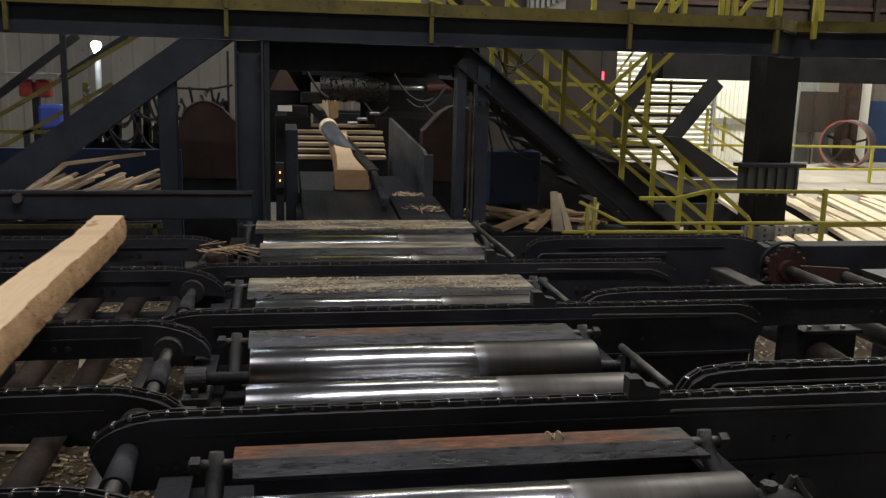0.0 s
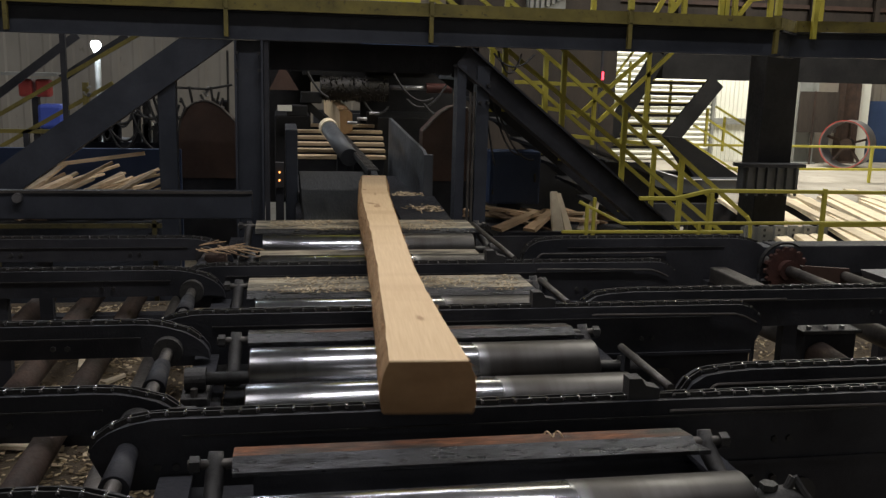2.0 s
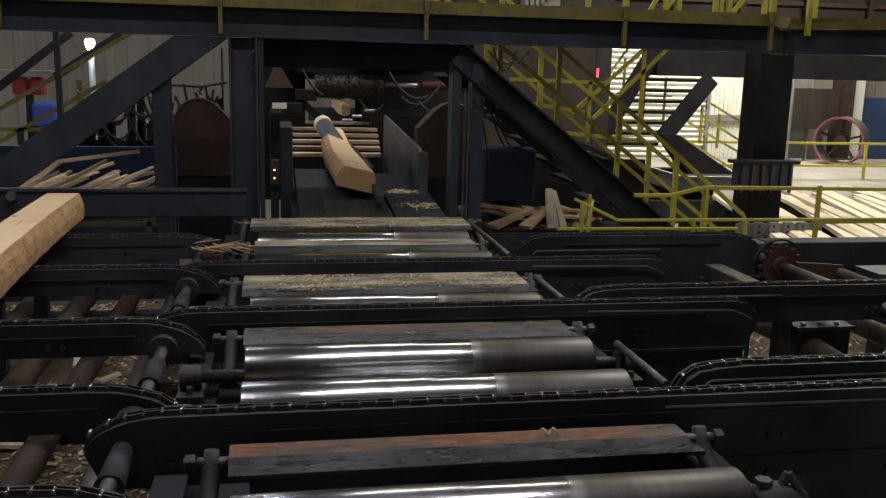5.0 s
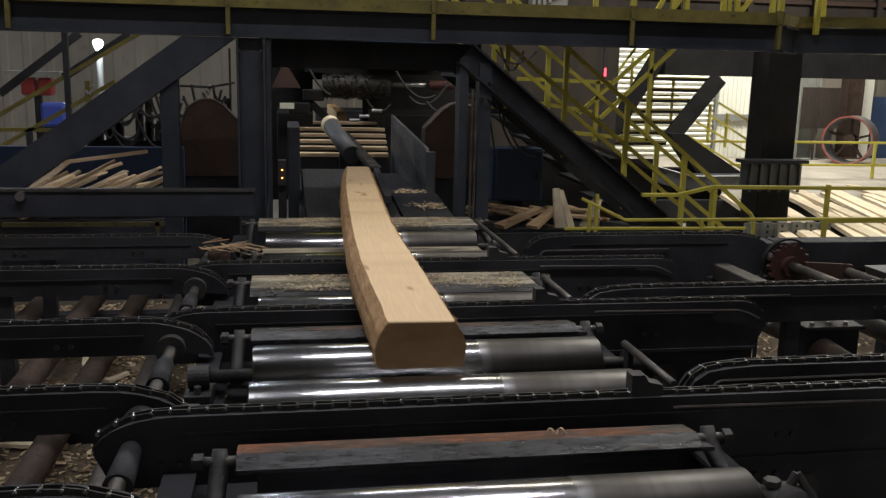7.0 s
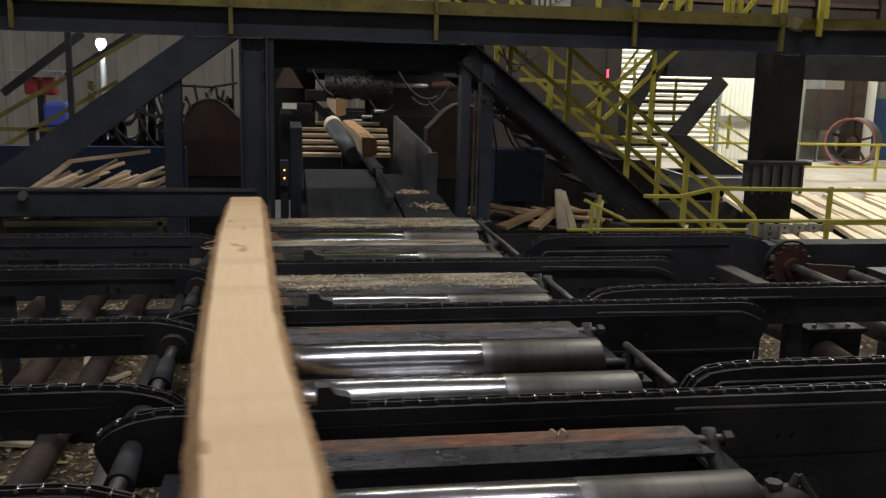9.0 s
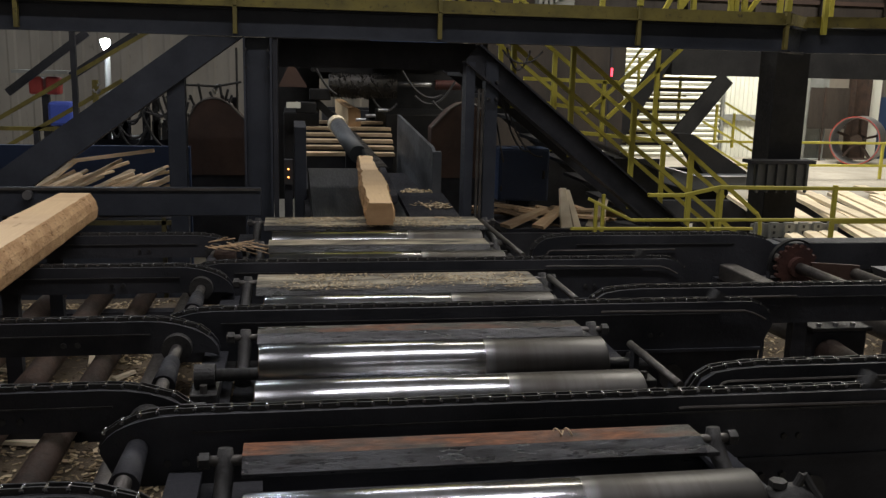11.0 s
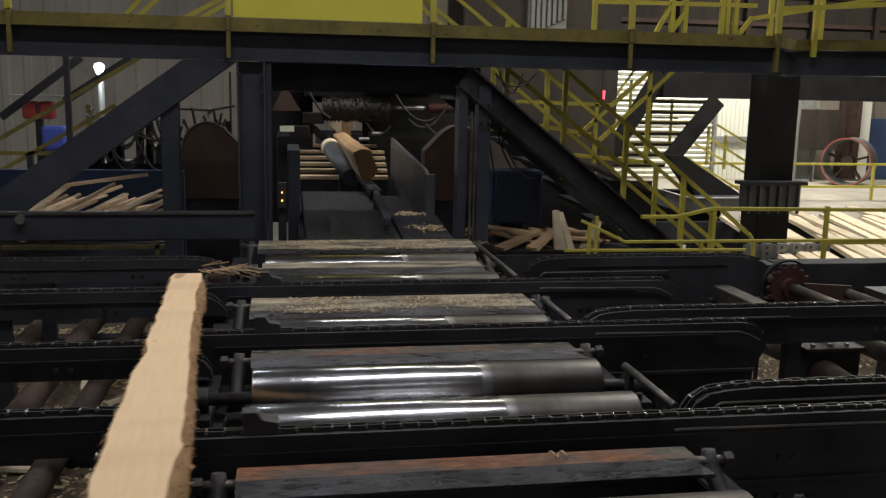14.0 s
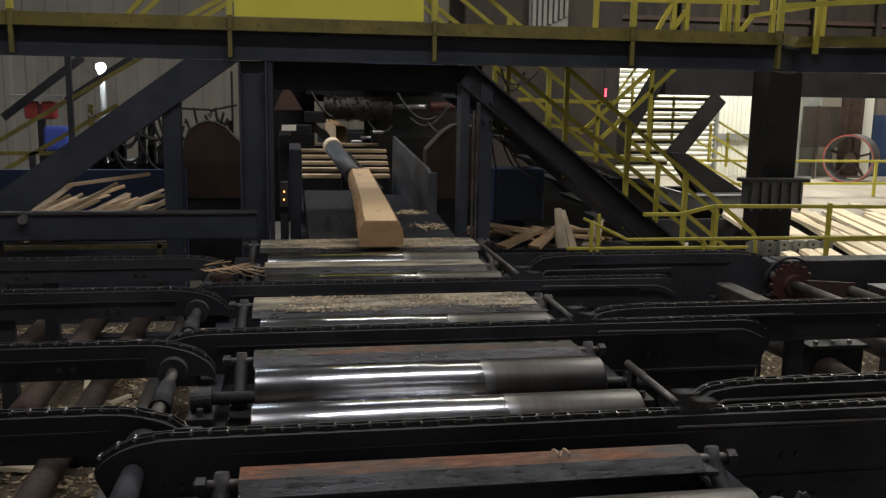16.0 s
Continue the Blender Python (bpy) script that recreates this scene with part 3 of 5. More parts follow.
# far platform with its open stair
fp = thing("far_platform", "black steel platform beams in the far bay", "platform")
part("beam", boxed(6.42, 12.6, 15.0, 15.3, 1.92, 2.36, bevel=0.01), SHADED_STEEL, fp)
part("column", boxed(8.2, 8.5, 15.02, 15.28, 0, 1.91), SHADED_STEEL, fp)
fs = thing("far_stair", "open steel stair with black stringers and yellow nosings", "stair")
part("stringer", barred((6.36, 15.0, 2.34), (5.35, 15.0, 0.62), 0.05, 0.28), SHADED_STEEL, fs)
part("stringer", barred((7.45, 15.02, 1.90), (6.60, 15.02, 0.82), 0.05, 0.3), SHADED_STEEL, fs)
for k in range(7):
    z = 0.74 + 0.185 * k
    x0, x1 = 5.6 + 0.6 * (z - 0.72), 6.55 + 0.84 * (z - 0.72)
    part("tread", boxed(x0, x1, 15.06, 15.3, z - 0.03, z + 0.035), SHADED_STEEL, fs)
    part("nosing", boxed(x0, x1, 15.035, 15.055, z + 0.02, z + 0.04), DULL_YELLOW, fs)
for a, b in (((6.2, 15.8, 2.4), (5.2, 15.8, 1.0)), ((6.9, 15.8, 2.3), (5.9, 15.8, 0.9)), ((9.25, 15.6, 0.66), (7.75, 15.6, 1.45)), ((8.6, 15.6, 0.66), (7.6, 15.6, 1.22)), ((9.1, 15.6, 0.2), (7.35, 15.6, 1.1)), ((8.4, 15.6, 0.2), (7.2, 15.6, 0.85))):
    part("rail", barred(a, b, 0.035, 0.035), YELLOW, fs)
for x, z0, z1 in ((5.75, 0.7, 1.7), (6.15, 0.7, 2.2), (6.55, 0.9, 1.9), (6.95, 1.1, 1.9), (7.7, 0.7, 1.4), (8.05, 0.62, 1.25)):
    part("baluster", boxed(x - 0.02, x + 0.02, 15.78, 15.82, z0, z1), YELLOW, fs)
for z in (1.1, 1.55, 1.85):
    part("cross_rail", barred((5.6, 15.85, z), (7.1, 15.85, z), 0.03, 0.03), DULL_YELLOW, fs)

# ---- yellow stair behind the brace ----
st = thing("deck_stair", "yellow steel stair with twin handrails up to the deck", "stair")
def stair_z(x):
    """Height of the near handrail along the flight."""
    return 2.179 - 0.792 * (x - 2.469)


for y, top, mid, xs in ((8.02, ((0.98, 3.36), (4.40, 0.65)), ((0.55, 3.22), (4.25, 0.427)), (1.15, 1.95, 2.498, 3.10, 3.693)), (8.9, ((0.98, 3.345), (4.50, 0.68)), ((0.55, 3.32), (4.49, 0.275)), (1.15, 2.03, 2.583, 3.785, 4.443))):
    slope = (top[1][1] - top[0][1]) / (top[1][0] - top[0][0])
    for name, (a, b) in (("top_rail", top), ("mid_rail", mid)):
        part(name, barred((a[0], y, a[1]), (b[0], y, b[1]), 0.034, 0.036), YELLOW, st)
    for x in xs:
        h = top[0][1] + slope * (x - top[0][0])
        part("post", boxed(x - 0.022, x + 0.022, y - 0.022, y + 0.022, h - 0.98, h, bevel=0.003), YELLOW, st)
    part("stringer", barred((1.5, y, top[0][1] + slope * (1.5 - top[0][0]) - 0.98), (4.32, y, top[0][1] + slope * (4.32 - top[0][0]) - 0.95), 0.03, 0.13), DARK_STEEL, st)
part("end_return", tube(bmesh.new(), [(4.39, 8.0, 0.66), (4.43, 8.0, 0.6), (4.44, 8.0, 0.5), (4.44, 8.0, 0.05)], 0.02, 8), YELLOW, st)
for p, q in (((2.45, 9.6, 1.86), (3.5, 9.6, 1.84)), ((2.6, 9.6, 1.62), (3.3, 9.6, 1.52)), ((2.75, 9.6, 1.32), (3.97, 9.6, 1.22)), ((3.15, 9.6, 1.5), (4.1, 9.6, 2.35)), ((3.4, 9.6, 1.45), (4.4, 9.6, 2.4))):
    part("landing_rail", barred(p, q, 0.04, 0.04), YELLOW, st)
for x in (2.8, 3.35, 3.95):
    part("landing_post", boxed(x - 0.02, x + 0.02, 9.58, 9.62, 1.2, 1.85 if x < 3.5 else 2.3), YELLOW, st)
for k in range(11):
    x = 1.5 + 0.245 * k
    z = stair_z(x + 0.11) - 0.95
    part("tread", boxed(x, x + 0.22, 8.017, 8.883, z - 0.03, z), DARK_STEEL, st)

# second stair flight and rails above the deck
ur = thing("upper_stair", "yellow stair rails rising above the deck", "stair")
for x in (3.28, 4.16, 4.31, 4.74, 4.80, 4.90, 5.32, 5.93):
    part("post", boxed(x - 0.025, x + 0.025, 9.575, 9.625, 2.44, 3.7), YELLOW, ur)
for a, b in (((3.3, 9.6, 2.93), (5.14, 9.6, 2.95)), ((3.96, 9.6, 2.58), (4.16, 9.6, 2.96)), ((4.12, 9.6, 2.58), (4.3, 9.6, 2.84)), ((4.94, 9.6, 2.62), (5.09, 9.6, 2.82)), ((5.09, 9.6, 2.81), (7.2, 9.6, 3.18)), ((3.3, 9.6, 3.5), (7.2, 9.6, 3.55)),
             ((-1.58, 9.6, 2.58), (-1.2, 9.6, 2.98)), ((-1.45, 9.6, 2.58), (-0.9, 9.6, 3.1)), ((-1.0, 9.6, 2.6), (-0.4, 9.6, 2.93)), ((-0.84, 9.6, 2.6), (-0.3, 9.6, 2.93))):
    part("rail", barred(a, b, 0.045, 0.045), YELLOW, ur)

part("bearer", boxed(3.2, 7.3, 9.5, 9.7, 2.38, 2.44), DARK_STEEL, ur)
part("bearer", boxed(-1.7, -0.2, 9.5, 9.7, 2.38, 2.44), DARK_STEEL, ur)
vent = thing("wall_louvre", "pale louvred vent panel high on the inner wall", "vent")
for k in range(7):
    part("slat", boxed(3.74 + 0.085 * k, 3.79 + 0.085 * k, 13.9, 13.96, 2.85 + 0.04 * k, 3.8), GREY_COL, vent)
part("frame", boxed(3.70, 4.32, 13.965, 13.998, 2.8, 3.85), GREY_COL, vent)

# lumber stacked on the bright floor
def board_pile(name, label, boards, material, group, taper=1.0):
    p = thing(name, label, "lumber", group)
    for x, y, z, l, w, t, rz, tilt in boards:
        bm = bmesh.new()
        m = pose(x, y, z, 0, tilt, rz)
        e = taper * w / 2
        vs = [bm.verts.new(m @ Vector(c)) for c in ((-l / 2, -w / 2, -t / 2), (l / 2, -e, -t / 2), (l / 2, w / 2, -t / 2), (-l / 2, w / 2, -t / 2), (-l / 2, -w / 2 + t * 0.3, t / 2), (l / 2, -e + t * 0.3, t / 2), (l / 2, w / 2 - t * 0.3, t / 2), (-l / 2, w / 2 - t * 0.3, t / 2))]
        for f in ((3, 2, 1, 0), (4, 5, 6, 7), (0, 1, 5, 4), (1, 2, 6, 5), (2, 3, 7, 6), (3, 0, 4, 7)):
            bm.faces.new([vs[k] for k in f])
        part("board", bm, material, p)
    return p


rnd = random.Random(7)
lum = []
for k in range(22):
    lum.append((5.35 + 0.19 * k + rnd.uniform(-0.04, 0.04), 9.7 + rnd.uniform(-0.5, 0.5), 0.33 + 0.022 * (k % 2), 4.2 + rnd.uniform(-0.6, 0.6), 0.19 + rnd.uniform(-0.04, 0.06), 0.04, 74 + rnd.uniform(-4, 5), 0))
board_pile("lumber_layer", "loose layer of pale sawn boards on the green chain", lum, PALE_BOARD, "sawn boards")
ld = thing("lumber_deck", "dark steel skids under the loose boards", "skid")
for x in (8.2, 9.7, 11.2):
    part("skid", boxed(4.6, 10.2, x, x + 0.12, 0, 0.305), DARK_STEEL, ld)

# ---- roll case ----
ROLLS = (1.93, 2.69, 3.06, 3.74, 4.66, 5.27)
RR = 0.10


def roll(y):
    r = thing("case_roller", "polished steel drum roller in the roll case", "roller", "rollers of the roll case", at=pose(0, y, 1.0 - RR))
    n, bm = 64, bmesh.new()
    prof = [(-0.12, 0.045), (-0.12, RR - 0.006), (-0.114, RR), (1.114, RR), (1.12, RR - 0.006), (1.12, 0.045)]
    rings = [[bm.verts.new((x, rr * math.sin(2 * math.pi * k / n), rr * math.cos(2 * math.pi * k / n))) for k in range(n)] for x, rr in prof]
    for a, b in zip(rings, rings[1:]):
        for k in range(n):
            bm.faces.new((a[k], a[(k + 1) % n], b[(k + 1) % n], b[k]))
    bm.faces.new(rings[0]), bm.faces.new(rings[-1][::-1])
    part("drum", bm, ROLLER, r, smooth=True)
    part("axle", rodded((-0.3, 0, 0), (1.3, 0, 0), 0.022, 20), GREASY, r, smooth=True)
    return r


rollers = [roll(y) for y in ROLLS]
case = thing("roll_case_frame", "black greasy side frames and bearings of the roll case", "frame")
for x in (-0.30, 1.26):
    part("side_channel", ibeam(bmesh.new(), (x, 1.3, 0.72), (x, 6.1, 0.72), 0.22, 0.09, side=(1, 0, 0)), DARK_STEEL, case)
    for y in ROLLS:
        bm = boxed(x - 0.045, x + 0.045, y - 0.085, y + 0.085, 0.832, 0.86, bevel=0.004)
        rod(bm, (x - 0.035, y, 0.90), (x + 0.035, y, 0.90), 0.04, 20)
        bearing = part("bearing", bm, GREASY, case, "greasy pillow-block bearing")
        for o in (-0.065, 0.065):
            part("bolt", rodded((x, y + o, 0.858), (x, y + o, 0.888), 0.013, 6), PIPE_STEEL, bearing)
    for y in (1.6, 3.4, 5.7):
        part("leg", boxed(x - 0.05, x + 0.05, y - 0.05, y + 0.05, 0, 0.61), DARK_STEEL, case)



def casting(pts, radii, n=12):
    """A lumpy cast body: rings of changing radius along a line of points."""
    bm, rings = bmesh.new(), []
    pts = [Vector(p) for p in pts]
    for i, (p, r) in enumerate(zip(pts, radii)):
        d = (pts[min(i + 1, len(pts) - 1)] - pts[max(i - 1, 0)]).normalized()
        rot = d.to_track_quat("Z", "Y").to_matrix()
        rings.append([bm.verts.new(p + rot @ Vector((r * math.cos(2 * math.pi * k / n), r * math.sin(2 * math.pi * k / n), 0))) for k in range(n)])
    for a, b in zip(rings, rings[1:]):
        for k in range(n):
            bm.faces.new((a[k], a[(k + 1) % n], b[(k + 1) % n], b[k]))
    bm.faces.new(rings[0][::-1]), bm.faces.new(rings[-1])
    return bm


part("drip_pan", boxed(-0.25, 1.21, 1.3, 6.1, 0.585, 0.60), DARK_STEEL, case, "oily black drip pan")
motor = thing("roller_motor", "greasy black hydraulic motor on the roller end", "motor")
part("body", casting([(1.14, 1.90, 0.925), (1.16, 1.90, 0.925), (1.22, 1.90, 0.92), (1.25, 1.90, 0.92), (1.27, 1.90, 0.915)], (0.03, 0.05, 0.055, 0.045, 0.03), 18), GREASY, motor, smooth=True)
part("nut", rodded((1.165, 1.90, 0.972), (1.165, 1.90, 0.988), 0.022, 6), GREASY, motor)
part("port", rodded((1.215, 1.90, 0.968), (1.23, 1.90, 1.0), 0.012, 10), GREASY, motor)
part("hose", tube(bmesh.new(), sag((1.23, 1.90, 1.0), (1.42, 1.75, 0.78), 0.03), 0.011, 8), BLACK, motor)
part("foot", boxed(1.17, 1.25, 1.86, 1.94, 0.83, 0.885), DARK_STEEL, motor)


def cover(y1, flat_d, lip_d, drop, x0=-0.13, x1=1.10, top=None, z=0.985):
    """A folded cover plate between rollers: a flat top behind, a bent lip in front."""
    c = thing("cover_plate", "grimy folded cover plate with rust and caked sawdust", "plate", "cover plates")
    ym, y0 = y1 - flat_d, y1 - flat_d - lip_d
    part("plate", prism(bmesh.new(), [(y1, z - 0.002), (ym, z), (ym, z - 0.014), (y1, z - 0.016)], "x", x0, x1), top or PLATE, c)
    part("lip", prism(bmesh.new(), [(ym - 0.0005, z), (y0, z - drop), (y0 + 0.004, z - drop - 0.012), (ym - 0.0005, z - 0.014)], "x", x0, x1), LIP, c, "scraped grey steel lip")
    part("support", boxed(x0 + 0.05, x1 - 0.05, ym, y1 - 0.01, 0.80, z - 0.018), DARK_STEEL, c)
    part("end_bevel", prism(bmesh.new(), [(x1 + 0.0005, y1), (x1 + 0.03, ym), (x1 + 0.035, y0), (x1 + 0.0005, y0)], "z", z - drop - 0.012, z - drop), LIP, c)
    for x, sign in ((x0, -1), (x1 + 0.02, 1)):
        arm = part("rocker_arm", casting([(x + sign * 0.045, y1 - 0.02, z - 0.005), (x + sign * 0.047, y1 - 0.03, z - 0.05), (x + sign * 0.05, ym - 0.05, z - 0.12), (x + sign * 0.05, ym - 0.09, z - 0.16)], (0.019, 0.026, 0.022, 0.03)), GREASY, c, "greasy cast rocker arm", smooth=True)
        part("pin", rodded((x - sign * 0.03, y1 - 0.03, z - 0.035), (x + sign * 0.115, y1 - 0.03, z - 0.035), 0.014, 12), PIPE_STEEL, arm, smooth=True)
        part("pin_head", rodded((x + sign * 0.085, y1 - 0.03, z - 0.035), (x + sign * 0.11, y1 - 0.03, z - 0.035), 0.024, 6), GREASY, arm)
    return c


skid_a = cover(2.275, 0.085, 0.045, 0.03)
skid_b = cover(3.355, 0.095, 0.045, 0.026)
cover(4.23, 0.26, 0.07, 0.02, -0.16, 1.14, CAKED)
skid_c = cover(5.10, 0.17, 0.06, 0.03, top=CAKED)
cover(5.88, 0.33, 0.06, 0.02, -0.17, 1.2, CAKED)


def shaving(x, y, z, turns, r, length, seed):
    """A curled shaving lying on a plate."""
    rr, pts = random.Random(seed), []
    for k in range(18):
        a = turns * 2 * math.pi * k / 17
        pts.append((x + length * k / 17, y + r * math.cos(a) + rr.uniform(-0.002, 0.002), z + r + r * math.sin(a)))
    ob = thing("wood_shaving", "curled orange wood shaving lying on a cover plate", "shaving", "shavings")
    part("curl", tube(bmesh.new(), pts, 0.0025, 5), SLAB, ob)
    return ob


shaving(0.695, 2.235, 0.985, 1.7, 0.009, 0.05, 1)
shaving(0.40, 4.12, 0.986, 1.3, 0.007, 0.05, 2)
shaving(0.92, 5.76, 0.986, 1.6, 0.008, 0.06, 3)


# ---- chain transfers ----
def link_meshes():
    out = []
    for w in (0.013, 0.008):
        bm = bmesh.new()
        for s in (-1, 1):
            prism(bm, [(-0.031, 0), (-0.024, 0.008), (0.024, 0.008), (0.031, 0), (0.024, -0.008), (-0.024, -0.008)], "y", s * w - 0.0025, s * w + 0.0025)
        n = len(bm.faces)
        rod(bm, (0.025, -0.016, 0.002), (0.025, 0.016, 0.002), 0.0062, 10)
        for f in list(bm.faces)[n:]:
            f.material_index = 1
        out.append(mesh_of("chain_link", bm, (GREASY, CHAIN)))
    return out


CHAIN = surface("oiled_chain_steel", (0.27, 0.27, 0.28), (0.46, 0.46, 0.47), (0.1, 0.09, 0.08), 14, 120, (0.15, 0.3), 1.0, 0.2)
LINKS = link_meshes()


def nose(x, z, a, b, sign, n=7):
    """Quarter-ellipse from the top edge down round the end of an arm."""
    return [(x + sign * a * math.sin(math.pi / 2 * i / n), z - b + b * math.cos(math.pi / 2 * i / n)) for i in range(n + 1)]


def transfer(y, x0, x1, z, depth, left, right, label, chain_from=None, chain_to=None, rise=0.0, legs=()):
    """A chain arm along x. left/right: (a, b) size of the rounded nose there, or None for a plain end."""
    t = thing("chain_transfer", label, "conveyor", "chain transfers")
    top = []
    if left == "ramp":
        top += [(x0 + a, z + b) for a, b in ((0.0, -0.13), (0.008, -0.075), (0.028, -0.045), (0.075, -0.016), (0.14, -0.006), (0.24, 0.0))]
    elif left:
        top += [(p[0], p[1]) for p in nose(x0 + left[0], z, left[0], left[1], -1)][::-1]
    else:
        top += [(x0, z)]
    if right:
        top += nose(x1 - right[0], z, right[0], right[1], 1)
    else:
        top += [(x1, z)]
    lower = [(x1 - (0.05 if right else 0), z - depth), (x0 + (0.05 if left else 0), z - depth)]
    for s in (-1, 1):
        plate = part("side_plate", prism(bmesh.new(), top + lower, "y", y + s * 0.034 - 0.006, y + s * 0.034 + 0.006), DARK_STEEL, t)
        x = x0 + 0.18
        while s < 0 and x < x1 - 0.1:
            if abs(x) < 3.5:
                part("bolt", rodded((x, y - 0.047, z - depth * 0.68), (x, y - 0.039, z - depth * 0.68), 0.011, 6), GREASY, plate)
                part("bolt", rodded((x + 0.05, y - 0.047, z - depth * 0.68), (x + 0.05, y - 0.039, z - depth * 0.68), 0.011, 6), GREASY, plate)
            x += 0.62
    inner = [(px, pz - 0.014) for px, pz in top]
    part("chain_track", prism(bmesh.new(), inner + [(x1 - 0.06, z - depth + 0.01), (x0 + 0.06, z - depth + 0.01)], "y", y - 0.027, y + 0.027), DARK_STEEL, t)
    # Thin strip modelled in place of the glint line along the plate edge.
    part("wear_strip", boxed(x0 + 0.25, x1 - 0.25, y - 0.046, y - 0.0405, z - 0.052, z - 0.047), GREASY, t)
    # links along the top outline
    path, lengths = [Vector((px, 0, pz + 0.004)) for px, pz in top], [0.0]
    for a, b in zip(path, path[1:]):
        lengths.append(lengths[-1] + (b - a).length)
    s, k = 0.02, 0
    while s < lengths[-1] - 0.06:
        i = max(j for j in range(len(lengths)) if lengths[j] <= s)
        d = (path[i + 1] - path[i]).normalized()
        p = path[i] + d * (s - lengths[i])
        s += 0.05
        k += 1
        if (chain_from is not None and p.x < chain_from) or (chain_to is not None and p.x > chain_to):
            continue
        ob = new("chain_link", LINKS[k % 2])
        ob.parent = t
        ob.matrix_basis = Matrix.Translation((p.x, y, p.z)) @ Matrix.Rotation(-math.atan2(d.z, d.x), 4, "Y")
    for x in legs:
        part("leg", boxed(x - 0.035, x + 0.035, y - 0.027, y + 0.027, 0, z - depth), DARK_STEEL, t)
    return t


for y in (2.50, 3.59, 4.48):
    transfer(y, -0.53, 2.07, 0.992, 0.205, (0.22, 0.10), (0.13, 0.11), "black chain transfer crossing between the rollers", legs=(1.7,))
for y, x1, z0 in ((2.50, 6.4, 0.05), (3.59, 2.02, 0.45), (4.48, 2.0, 0.62)):
    side = thing("side_apron", "black greasy apron plate under the transfer chain", "plate", "apron plates")
    part("plate", boxed(1.16, x1, y - 0.03, y - 0.018, z0, 0.788), DARK_STEEL, side)
    part("flange", boxed(1.16, x1, y - 0.052, y - 0.031, 0.775, 0.788), DARK_STEEL, side)
    part("stay", boxed(1.3, 1.38, y - 0.015, y + 0.06, 0, 0.78), DARK_STEEL, side)
    for k, (x, z) in enumerate(((1.62, 0.66), (2.9, 0.62), (4.2, 0.62))):
        if x < x1 and z > z0:
            part("port_rim", rodded((x, y - 0.04, z), (x, y - 0.031, z), 0.055, 20), BLACK, side)
    for x in (1.45, 1.52, 1.95):
        if x < x1 and z0 < 0.7:
            part("bolt", rodded((x, y - 0.045, 0.72), (x, y - 0.031, 0.72), 0.012, 6), GREASY, side)
guides = thing("guide_bars", "dull steel guide bars at the roller ends", "bar")
for y0, y1 in ((2.58, 3.02), (3.66, 4.1), (4.6, 5.7)):
    part("bar", rodded((1.21, y0, 0.985), (1.21, y1, 0.985), 0.014, 12), PIPE_STEEL, guides, smooth=True)
    for y in (y0 + 0.05, y1 - 0.05):
        part("bracket", boxed(1.2, 1.22, y - 0.02, y + 0.02, 0.83, 0.975), DARK_STEEL, guides)
for y in (2.03, 2.71, 3.45, 4.39, 5.21):
    transfer(y, -6.6, -0.28, 0.996, 0.125, None, (0.27, 0.13), "black outfeed chain arm leading away from the rollers", chain_from=-1.9, legs=(-1.3, -2.4, -4.2))
for y in (2.67, 3.73):
    transfer(y, 1.278, 6.4, 1.020, 0.17, "ramp", None, "black infeed chain arm leading up to the rollers", chain_to=3.6, legs=(2.3, 4.2))
transfer(4.80, 1.305, 2.74, 1.058, 0.29, "ramp", (0.26, 0.07), "short black infeed chain arm with a deep side plate", legs=(1.7, 2.4))
for y, x0, x1 in ((2.46, 1.15, 1.90), (3.55, 1.28, 1.93), (4.44, 1.29, 1.91)):
    ridge = thing("wear_ridge", "worn steel ridge bent along the transfer side plate", "strip", "wear ridges")
    part("ridge", tube(bmesh.new(), [(x0, y - 0.012, 0.961), (x0 + 0.02, y - 0.012, 0.963), (x1, y - 0.012, 0.955), (x1 + 0.05, y - 0.012, 0.94), (x1 + 0.10, y - 0.012, 0.915)], 0.005, 6), PIPE_STEEL, ridge)
for y, x0 in ((2.63, 1.36), (3.69, 1.50), (4.76, 1.38)):
    ridge = thing("wear_ridge", "worn steel ridge along the infeed arm plate", "strip", "wear ridges")
    part("ridge", tube(bmesh.new(), [(x0, y - 0.012, 0.955), (x0 + 0.015, y - 0.012, 0.973), (x0 + 0.03, y - 0.012, 0.978), (x0 + 0.75, y - 0.012, 0.980)], 0.005, 6), PIPE_STEEL, ridge)

drive = thing("head_shaft", "worn grey head shaft with hubs and sprockets", "shaft")
part("shaft", rodded((-0.43, 1.8, 0.90), (-0.43, 5.5, 0.90), 0.022, 20), PIPE_STEEL, drive, smooth=True)
for y in (2.03, 2.71, 3.45, 4.39, 5.21):
    part("hub", rodded((-0.43, y - 0.46, 0.89), (-0.43, y - 0.24, 0.90), 0.039, 24, 0.030), DARK_STEEL, drive, smooth=True)
    part("collar", rodded((-0.43, y - 0.09, 0.90), (-0.43, y - 0.05, 0.90), 0.055, 24), GREASY, drive)


